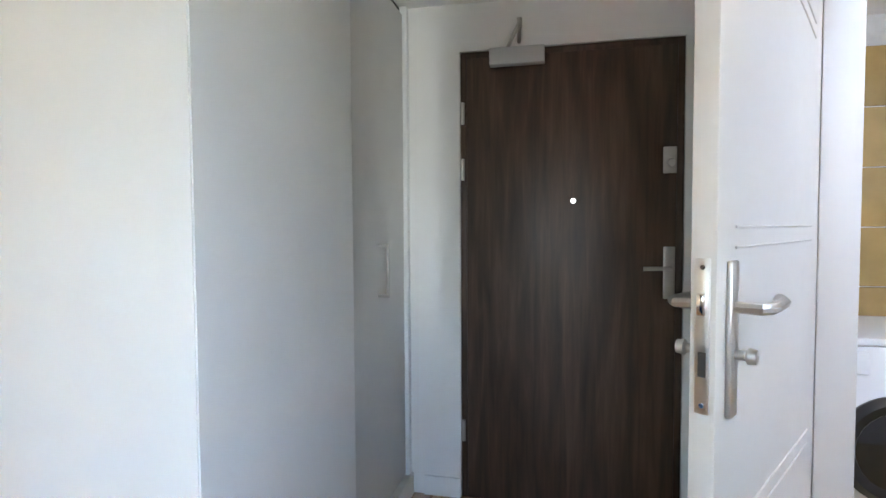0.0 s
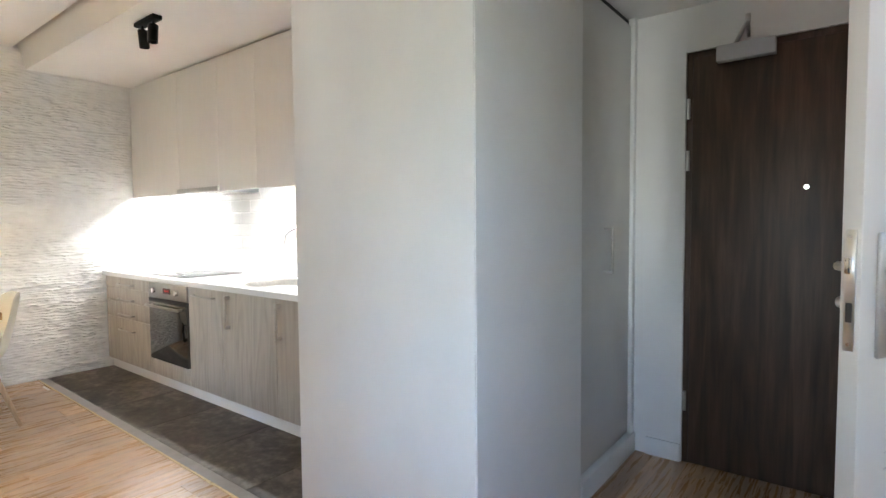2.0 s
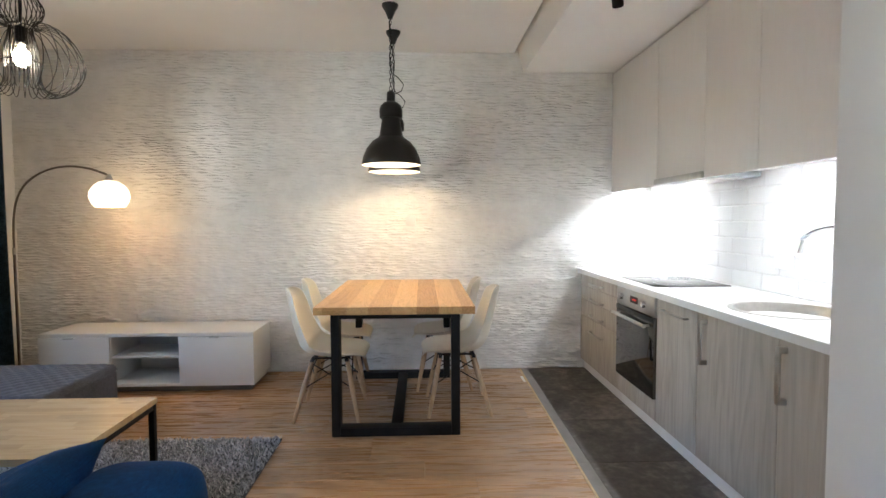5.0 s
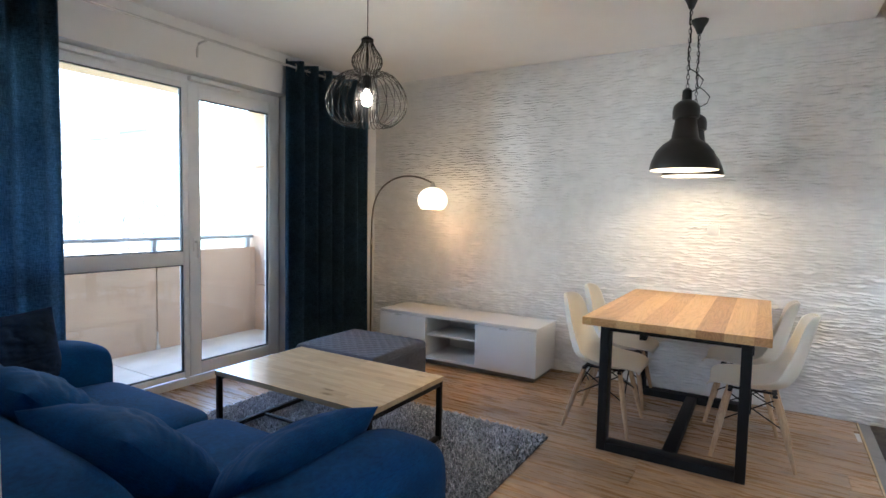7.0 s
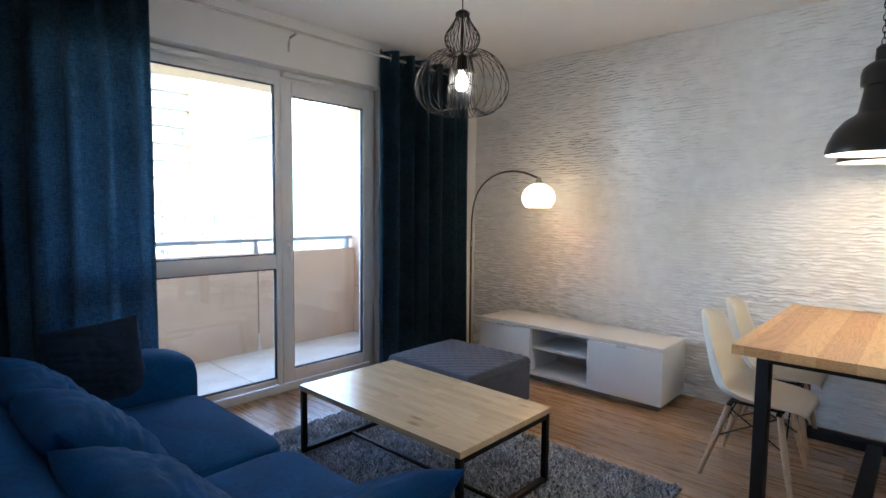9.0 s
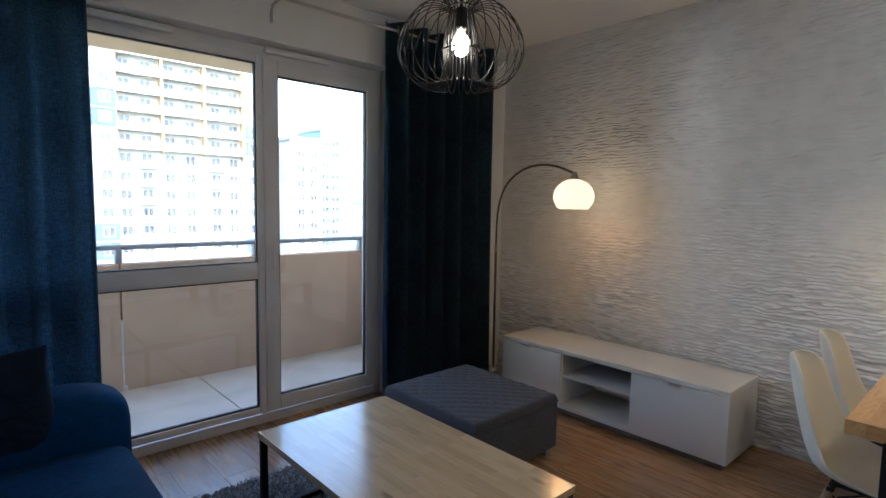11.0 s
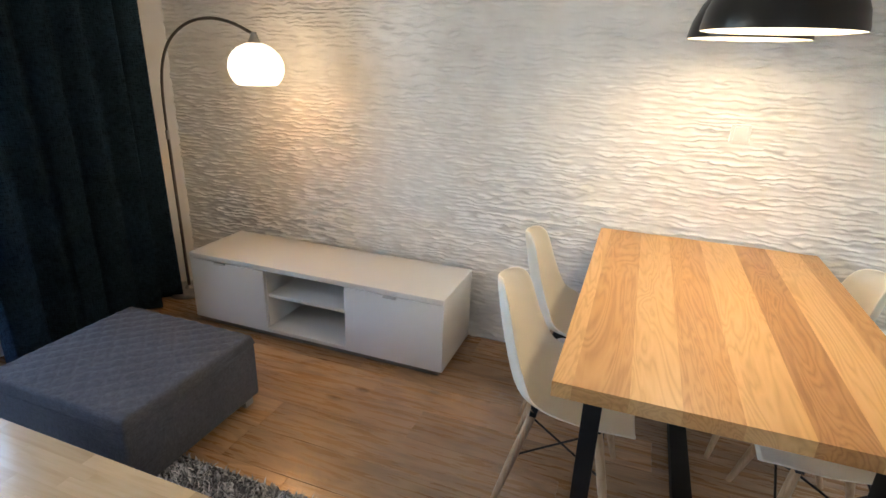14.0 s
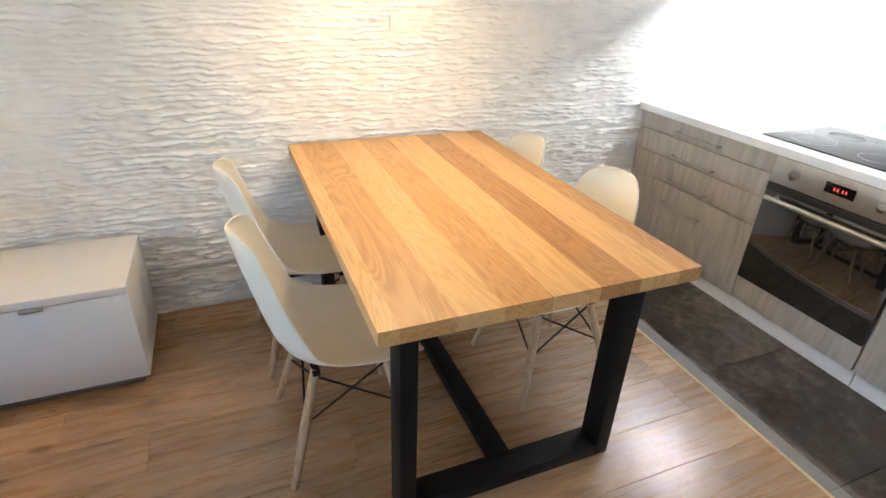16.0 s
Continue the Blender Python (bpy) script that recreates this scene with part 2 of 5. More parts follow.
BEECH = wood("beech_leg", (0.36, 0.22, 0.115), (0.49, 0.325, 0.185), (0.57, 0.4, 0.245), 2, 0.4, 1.4, 0.1, False, 0.04, 0.3)
PINESTAVE.node_tree.nodes["Principled BSDF"].inputs["IOR"].default_value = 1.9
OAKFLOOR.node_tree.nodes["Principled BSDF"].inputs["IOR"].default_value = 1.85
BULB = glowing("lit_bulb", (1.0, 0.86, 0.66), 4)
WARMBULB = glowing("warm_bulb", (1.0, 0.75, 0.45), 2.5)
LED = glowing("led_strip", (0.95, 0.98, 1.0), 3)
OPAL = glowing("lit_opal_glass", (1.0, 0.78, 0.47), 0.125)
LANDINGLENS = glowing("glowing_peephole_lens", (0.9, 0.97, 1.0), 0.3)
CLOCKRED = glowing("red_display", (1.0, 0.05, 0.03), 0.05)
PANE = glass("window_glass")
BEIGE = plain("beige_render", (0.58, 0.4, 0.27), 0.9, vary=0.07, scale=3.0, bumps=0.4, bscale=120)
CONCRETE = plain("pale_concrete", (0.66, 0.62, 0.56), 0.85, vary=0.1, scale=4.0, bumps=0.3, bscale=90)
OCHRE = plain("ochre_tile", (0.42, 0.28, 0.1), 0.25, vary=0.1, scale=6)
GALV = plain("grey_painted_steel", (0.33, 0.35, 0.37), 0.45, vary=0.08)


def slate_tile():
    m, nd, ln, bs = shader("dark_slate_tile")
    v = coords(nd, ln)
    a = noise_tex(nd, ln, v, 2.1, 6.0, 0.68, 0.9)
    b = noise_tex(nd, ln, v, 24.0, 4.0)
    f = mixc(nd, ln, 0.3, a, b)
    ln.new(ramp(nd, ln, f, [(0.38, (0.036, 0.03, 0.026)), (0.5, (0.085, 0.072, 0.061)), (0.62, (0.2, 0.172, 0.146))]), bs.inputs["Base Color"])
    rr = nd.new("ShaderNodeMapRange")
    rr.inputs["To Min"].default_value, rr.inputs["To Max"].default_value = 0.62, 0.45
    ln.new(a, rr.inputs["Value"])
    ln.new(rr.outputs[0], bs.inputs["Roughness"])
    bump(nd, ln, bs, f, 0.12, 0.006)
    return m


SLATE = slate_tile()
STRIPGREY = plain("grey_threshold_tile", (0.2, 0.185, 0.17), 0.6, vary=0.12, scale=12, bumps=0.1)


def shag():
    m, nd, ln, bs = shader("grey_shag")
    geo = nd.new("ShaderNodeNewGeometry")
    ln.new(ramp(nd, ln, geo.outputs["Random Per Island"], [(0.0, (0.28, 0.3, 0.34)), (0.6, (0.52, 0.54, 0.59)), (1.0, (0.72, 0.74, 0.79))]), bs.inputs["Base Color"])
    bs.inputs["Roughness"].default_value = 0.9
    return m


SHAG = shag()


# ---- mesh helpers ----
def link(name, bm, material, parent=None, label="", smooth=True):
    me = bpy.data.meshes.new(name)
    bmesh.ops.recalc_face_normals(bm, faces=bm.faces[:])
    for f in bm.faces:
        f.smooth = smooth
    bm.to_mesh(me)
    bm.free()
    if material:
        me.materials.append(material)
    if smooth:
        me.set_sharp_from_angle(angle=radians(38))
    ob = new(name, me)
    if parent:
        ob.parent = parent
    if label:
        ob["label"] = label
    return ob


def pane(bm, parent=None, name="pane"):
    """A sheet of glass whose faces both look into the room."""
    ob = link(name, bm, PANE, parent, smooth=False)
    for f in ob.data.polygons:
        if f.normal.y < -0.5:
            f.flip()
    ob.visible_shadow = False
    return ob


def part(name, bm, material, parent, label=""):
    return link(name, bm, material, parent, label)


def thing(name, at, label, category, group="", turn=0.0):
    ob = new(name)
    ob.empty_display_size = 0.1
    ob.matrix_basis = pose(*at, 0, 0, turn)
    return tagged(ob, label, category, group)


def structure(name, bm, material, label=""):
    return tagged(link(name, bm, material), label, kind="structure")


def box(bm, x0, y0, z0, x1, y1, z1, r=0.0, seg=2, m=None):
    vs = [bm.verts.new((x, y, z)) for x in (x0, x1) for y in (y0, y1) for z in (z0, z1)]
    fs = [bm.faces.new([vs[i] for i in q]) for q in ((0, 1, 3, 2), (4, 6, 7, 5), (0, 4, 5, 1), (2, 3, 7, 6), (0, 2, 6, 4), (1, 5, 7, 3))]
    out = vs
    if r > 0:
        es = list({e for f in fs for e in f.edges})
        res = bmesh.ops.bevel(bm, geom=es, offset=r, segments=seg, profile=0.5, affect="EDGES")
        out = res["verts"]
    if m is not None:
        bmesh.ops.transform(bm, matrix=m, verts=list({v for f in bm.faces if f.is_valid for v in f.verts} if r > 0 else out))
    return bm


def bx(x0, y0, z0, x1, y1, z1, r=0.003, seg=2):
    return box(bmesh.new(), min(x0, x1), min(y0, y1), min(z0, z1), max(x0, x1), max(y0, y1), max(z0, z1), r, seg)


def lathe(bm, profile, n=32, at=(0, 0, 0), close=False):
    rings = []
    for r, z in profile:
        if r < 1e-5:
            rings.append([bm.verts.new((at[0], at[1], at[2] + z))])
        else:
            rings.append([bm.verts.new((at[0] + r * math.cos(2 * math.pi * i / n), at[1] + r * math.sin(2 * math.pi * i / n), at[2] + z)) for i in range(n)])
    for a, b in zip(rings, rings[1:]):
        for i in range(n):
            j = (i + 1) % n
            if len(a) == 1 and len(b) == 1:
                continue
            if len(a) == 1:
                bm.faces.new((a[0], b[i], b[j]))
            elif len(b) == 1:
                bm.faces.new((a[i], a[j], b[0]))
            else:
                bm.faces.new((a[i], a[j], b[j], b[i]))
    return bm


def tube(bm, pts, r, n=8, radii=None):
    pts = [Vector(p) for p in pts]
    rings = []
    up = Vector((0.13, 0.31, 0.94))
    for i, p in enumerate(pts):
        d = (pts[min(i + 1, len(pts) - 1)] - pts[max(i - 1, 0)]).normalized()
        a = d.cross(up)
        if a.length < 0.05:
            a = d.cross(Vector((1, 0, 0)))
        a.normalize()
        b = d.cross(a).normalized()
        rr = radii[i] if radii else r
        rings.append([bm.verts.new(p + rr * (math.cos(2 * math.pi * k / n) * a + math.sin(2 * math.pi * k / n) * b)) for k in range(n)])
    for a, b in zip(rings, rings[1:]):
        for k in range(n):
            bm.faces.new((a[k], a[(k + 1) % n], b[(k + 1) % n], b[k]))
    bm.faces.new(rings[0][::-1])
    bm.faces.new(rings[-1])
    return bm


def rod(p0, p1, r, n=12, r1=None):
    return tube(bmesh.new(), [p0, p1], r, n, [r, r if r1 is None else r1])


def turn_all(bm, m):
    bmesh.ops.transform(bm, matrix=m, verts=bm.verts[:])
    return bm


def grid_mesh(name, xs, ys, fn, material):
    """A sheet over the grid xs by ys whose points fn gives."""
    bm = bmesh.new()
    rows = [[bm.verts.new(fn(a, b)) for b in ys] for a in xs]
    for i in range(len(xs) - 1):
        for j in range(len(ys) - 1):
            bm.faces.new((rows[i][j], rows[i + 1][j], rows[i + 1][j + 1], rows[i][j + 1]))
    return bm


def lattice(rng, u, v, su, sv):
    """Smooth value noise, in -1 to 1, on numpy grids."""
    a, b = u / su, v / sv
    i, j = np.floor(a).astype(int), np.floor(b).astype(int)
    fa, fb = a - i, b - j
    fa, fb = fa * fa * (3 - 2 * fa), fb * fb * (3 - 2 * fb)
    i -= i.min()
    j -= j.min()
    t = rng.uniform(-1, 1, (i.max() + 2, j.max() + 2))
    return (t[i, j] * (1 - fa) + t[i + 1, j] * fa) * (1 - fb) + (t[i, j + 1] * (1 - fa) + t[i + 1, j + 1] * fa) * fb


# ---- the shell of the flat ----
STONE_X, WIN_Y, CEIL, KCEIL, HCEIL = -4.51, -2.87, 2.675, 2.515, 2.335
KBACK, PIL_W, PIL_E, PIL_S, DOOR_Y, EAST = 2.43, -1.217, -0.18, 1.385, 2.86, 1.2

bm = bmesh.new()
box(bm, -4.8, -3.17, -0.3, 2.9, 3.7, -0.012)
floor = structure("floor", bm, GROUT, "oak laminate floor with a slate-tiled kitchen strip")

bm = bmesh.new()
box(bm, -4.8, -2.87, CEIL, -0.21, 1.24, 2.95)
box(bm, -0.21, -1.9, CEIL, 1.35, 1.24, 2.95)
structure("ceiling", bm, CEILPAINT, "plain white painted ceiling")
bm = bmesh.new()
box(bm, -4.8, 1.235, KCEIL, PIL_W, 2.7, 2.95)
for v in bm.verts:
    if v.co.y < 1.3 and v.co.z < 2.6:
        v.co.y = 1.32
    elif v.co.y < 1.3:
        v.co.y = 1.2125
structure("ceiling_kitchen", bm, CEILPAINT, "lowered white kitchen ceiling")
bm = bmesh.new()
box(bm, PIL_W, 1.235, KCEIL + 0.001, PIL_E, PIL_S + 0.05, 2.95)
box(bm, PIL_E, 1.24, HCEIL, 2.9, 3.7, 2.95)
box(bm, -0.72, 2.14, HCEIL, PIL_E, DOOR_Y, 2.95)
structure("ceiling_hall", bm, CEILPAINT, "lowered white hall ceiling")

# stone-clad wall: wavy split-slate relief, painted white
rng = np.random.default_rng(5)
ny, nz = 560, 720
gy, gz = np.meshgrid(np.linspace(WIN_Y, KBACK, ny), np.linspace(0, CEIL, nz), indexing="ij")
row = -gz / 0.0235 + 0.4 * lattice(rng, gy, gz, 0.32, 0.075) + 0.36 * lattice(rng, gy, gz, 0.08, 0.03) + 0.24 * lattice(rng, gy, gz, 0.03, 0.012)
saw = row - np.floor(row)
rough = np.clip(1.14 - 0.17 * gz + 0.8 * lattice(rng, gy, gz, 0.6, 0.45), 0.35, 1.5)
amp = (0.0022 + 0.018 * np.clip(0.48 + 1.05 * lattice(rng, gy, gz, 0.065, 0.0235), 0, 1)) * rough
gx = STONE_X - 0.008 + amp * saw ** 1.35 * (saw < 0.93) + 0.0022 * lattice(rng, gy, gz, 0.035, 0.012) + 0.004 * lattice(rng, gy, gz, 0.3, 0.2)
verts = np.stack([gx, gy, gz], -1).reshape(-1, 3)
idx = np.arange(ny * nz).reshape(ny, nz)
quads = np.stack([idx[:-1, :-1], idx[1:, :-1], idx[1:, 1:], idx[:-1, 1:]], -1).reshape(-1, 4)
me = bpy.data.meshes.new("wall_stone")
me.from_pydata(verts.tolist(), [], quads.tolist())
me.polygons.foreach_set("use_smooth", [True] * len(me.polygons))
me.materials.append(STONE)
tagged(new("wall_west", me), "white wall clad in wavy split-stone panels", kind="structure")
bm = bmesh.new()
box(bm, -4.8, -3.17, 0, STONE_X - 0.03, 2.7, 2.95)
structure("wall_west_backing", bm, PAINT)

# window wall with its opening
OX0, OX1, OTOP = -3.33, -0.98, 2.337
bm = bmesh.new()
box(bm, STONE_X - 0.03, -3.17, 0, OX0, WIN_Y, 2.95)
box(bm, OX1, -3.17, 0, -0.21, WIN_Y, 2.95)
box(bm, OX0, -3.17, OTOP, OX1, WIN_Y, 2.95)
structure("wall_south", bm, PAINT, "white painted window wall")
bm = bmesh.new()
box(bm, -0.335, WIN_Y, 0, -0.21, -0.128, CEIL, 0.004)
structure("wall_sofa", bm, PAINT, "white painted wall behind the sofa")
bm = bmesh.new()
HY0, HY1, HZ = -0.13, 0.46, 0.85
SX0, SX1, SZ0, SZ1 = 0.15, 1.02, 1.0, 2.15
box(bm, -0.21, -1.9, 0, SX0, -1.7, CEIL)
box(bm, SX1, -1.9, 0, EAST + 0.12, -1.7, CEIL)
box(bm, SX0, -1.9, 0, SX1, -1.7, SZ0)
box(bm, SX0, -1.9, SZ1, SX1, -1.7, CEIL)
structure("wall_hall_south", bm, PAINT, "white painted end wall of the hall")
# frame of an unseen opening, added in the east wall to light the hall
bm = bmesh.new()
box(bm, EAST + 0.03, HY0 + 0.002, HZ + 0.002, EAST + 0.1, HY0 + 0.07, 2.298, 0.004)
box(bm, EAST + 0.03, HY1 - 0.07, HZ + 0.002, EAST + 0.1, HY1 - 0.002, 2.298, 0.004)
box(bm, EAST + 0.03, HY0 + 0.07, HZ + 0.002, EAST + 0.1, HY1 - 0.07, HZ + 0.07, 0.004)
box(bm, EAST + 0.03, HY0 + 0.07, 2.23, EAST + 0.1, HY1 - 0.07, 2.298, 0.004)
structure("window_2", bm, PVC, "white frame of an added, unseen side opening that lights the hall")
bm = bmesh.new()
for x0, x1 in ((SX0 + 0.002, SX0 + 0.07), (SX1 - 0.07, SX1 - 0.002)):
    box(bm, x0, -1.83, SZ0 + 0.002, x1, -1.76, SZ1 - 0.002, 0.004)
for z0, z1 in ((SZ0 + 0.002, SZ0 + 0.07), (SZ1 - 0.07, SZ1 - 0.002)):
    box(bm, SX0 + 0.07, -1.83, z0, SX1 - 0.07, -1.76, z1, 0.004)
structure("window_3", bm, PVC, "white frame of the window at the end of the hall")
bm = bmesh.new()
BY0, BY1, BTOP = 1.17, 2.0, 2.07
box(bm, EAST, -1.9, 0, EAST + 0.12, HY0, CEIL)
box(bm, EAST, HY1, 0, EAST + 0.12, BY0, CEIL)
box(bm, EAST, HY0, 2.3, EAST + 0.12, HY1, CEIL)
box(bm, EAST, HY0, 0, EAST + 0.12, HY1, HZ)
box(bm, EAST, BY1, 0, EAST + 0.1, DOOR_Y, CEIL)
box(bm, EAST, BY0, BTOP, EAST + 0.12, BY1, CEIL)
structure("wall_east", bm, PAINT, "white painted hall wall with a bathroom doorway")
bm = bmesh.new()
DX0, DX1, DTOP = 0.066, 1.05, 2.115
box(bm, PIL_W, DOOR_Y, 0, DX0, DOOR_Y + 0.2, CEIL)
box(bm, DX1, DOOR_Y, 0, EAST + 0.12, DOOR_Y + 0.2, CEIL)
box(bm, DX0, DOOR_Y, DTOP, DX1, DOOR_Y + 0.2, CEIL)
structure("wall_north", bm, PAINT, "white painted wall round the entrance door")
bm = bmesh.new()
box(bm, STONE_X - 0.03, KBACK, 0, PIL_W, KBACK + 0.15, CEIL)
structure("wall_kitchen", bm, PAINT)
# block between the kitchen and the hall: its hall side holds the wardrobe
bm = bmesh.new()
box(bm, PIL_W, PIL_S, 0, PIL_E, 2.14, 2.72)
for v in bm.verts:
    if v.co.y < 1.5:
        v.co.y = 1.416 if v.co.x < -0.7 else 1.316
bmesh.ops.bevel(bm, geom=[e for e in bm.edges if e.verts[0].co.y < 1.5 and e.verts[1].co.y < 1.5 and abs(e.verts[0].co.z - e.verts[1].co.z) > 1], offset=0.004, segments=2, affect="EDGES")
box(bm, PIL_W, 2.14, 0, -0.72, DOOR_Y, 2.72)
structure("wall_block", bm, PAINT, "white painted wall block beside the kitchen")
bm = bmesh.new()
box(bm, -0.115, DOOR_Y - 0.014, 0, DX0 - 0.004, DOOR_Y - 0.001, 0.095, 0.003)
structure("baseboard", bm, LACQUER, "white baseboard")
bm = bmesh.new()
box(bm, DX1 + 0.004, DOOR_Y - 0.014, 0, EAST, DOOR_Y - 0.001, 0.095, 0.003)
structure("baseboard", bm, LACQUER, "white baseboard")
bm = bmesh.new()
box(bm, -1.3, DOOR_Y + 0.2, 0, EAST, DOOR_Y + 0.3, 2.9)
structure("wall_landing", bm, PAINT)
# bathroom shell
bm = bmesh.new()
box(bm, 1.2, 3.45, 0, 2.9, 3.6, HCEIL)
box(bm, 2.8, 0.5, 0, 2.9, 3.45, HCEIL)
box(bm, EAST + 0.12, 0.5, 0, 2.8, 0.6, HCEIL)
box(bm, 1.2, DOOR_Y + 0.2, 0, 1.32, 3.45, HCEIL)
structure("wall_bathroom", bm, GROUT)


# ---- wardrobe in the hall ----
def wardrobe():
    w = thing("wardrobe", (PIL_E, 2.14, 0), "built-in hall wardrobe with a plain off-white door", "wardrobe")
    # solid carcass, black so that the seams round the door look shaded
    part("carcass", bx(-0.54, 0.002, 0.0, -0.036, 0.715, 2.33, 0.0), GASKET_AND_SHADE, w, "wardrobe carcass coloured black for the shade in the door gaps")
    part("plinth", bx(-0.03, 0.002, 0.0, 0.012, 0.715, 0.105, 0.003), LACQUER, w)
    part("side_trim", bx(-0.03, 0.668, 0.106, 0.001, 0.715, 2.33, 0.002), LACQUER, w)
    d = part("door", bx(-0.034, 0.012, 0.117, -0.014, 0.662, 2.288, 0.002), WARDROBE, w)
    bm = bmesh.new()
    box(bm, 0.024, 0.288, 1.016, 0.034, 0.302, 1.238, 0.002)
    box(bm, -0.014, 0.289, 1.018, 0.026, 0.301, 1.03, 0.002)
    box(bm, -0.014, 0.289, 1.224, 0.026, 0.301, 1.236, 0.002)
    part("handle", bm, NICKEL, d, "satin metal bar handle")


wardrobe()


# ---- entrance door ----
def entrance_door():
    d = thing("entrance_door", (DX0, DOOR_Y, 0), "dark walnut-veneer entrance door, closed, with steel fittings", "door")
    w, h = DX1 - DX0, DTOP
    fr = bmesh.new()
    box(fr, 0.002, 0.01, 0, 0.03, 0.12, h - 0.002, 0.002)
    box(fr, w - 0.03, 0.01, 0, w - 0.002, 0.12, h - 0.002, 0.002)
    box(fr, 0.03, 0.01, h - 0.032, w - 0.03, 0.12, h - 0.002, 0.002)
    part("door_frame", fr, WALNUT, d)
    leaf = part("door_leaf", bx(0.034, -0.006, 0.008, w - 0.034, 0.05, h - 0.036, 0.003), WALNUT, d)
    for z in (1.83, 1.57, 0.33):
        part("hinge", rod((0.014, -0.004, z - 0.05), (0.014, -0.004, z + 0.05), 0.009, 12), STEEL, d)
    # door closer with its scissor arm
    c = part("door_closer", bx(0.145, -0.055, 2.03, 0.39, -0.006, 2.105, 0.004), SILVER, d, "silver door closer")
    arm = bmesh.new()
    tube(arm, [(0.225, -0.035, 2.105), (0.285, -0.11, 2.185)], 0.009)
    tube(arm, [(0.285, -0.11, 2.19), (0.275, -0.01, 2.135)], 0.008)
    tube(arm, [(0.285, -0.11, 2.17), (0.285, -0.11, 2.205)], 0.012)
    part("closer_arm", arm, NICKEL, c)
    pe = bmesh.new()
    lathe(pe, [(0.0095, 0.004), (0.013, 0.006), (0.0165, 0.0), (0.0165, -0.01)], 20)
    turn_all(pe, pose(0.517, -0.006, 1.416, 90, 0, 0))
    ring = part("peephole", pe, CHROME, d, "chrome peephole, its glowing lens standing in for light from the landing")
    # the lens itself emits, in place of light coming through from the landing
    pe = bmesh.new()
    lathe(pe, [(0.0, 0.006), (0.008, 0.005), (0.01, 0.002)], 16)
    turn_all(pe, pose(0.517, -0.006, 1.416, 90, 0, 0))
    part("lens", pe, LANDINGLENS, ring)
    lock = part("upper_lock", bx(0.893, -0.018, 1.528, 0.948, -0.006, 1.642, 0.004), NICKEL, d)
    kn = bmesh.new()
    lathe(kn, [(0.0, 0.03), (0.016, 0.028), (0.019, 0.02), (0.013, 0.0)], 16)
    turn_all(kn, pose(0.922, -0.018, 1.57, 90, 0, 0))
    part("thumb_turn", kn, STEEL, lock)
    pl = part("handle_plate", bx(0.898, -0.018, 0.985, 0.945, -0.006, 1.212, 0.004), NICKEL, d)
    lv = bmesh.new()
    tube(lv, [(0.922, -0.018, 1.12), (0.922, -0.06, 1.12), (0.9, -0.068, 1.12), (0.81, -0.066, 1.118)], 0.0095)
    part("lever", lv, NICKEL, pl)


entrance_door()


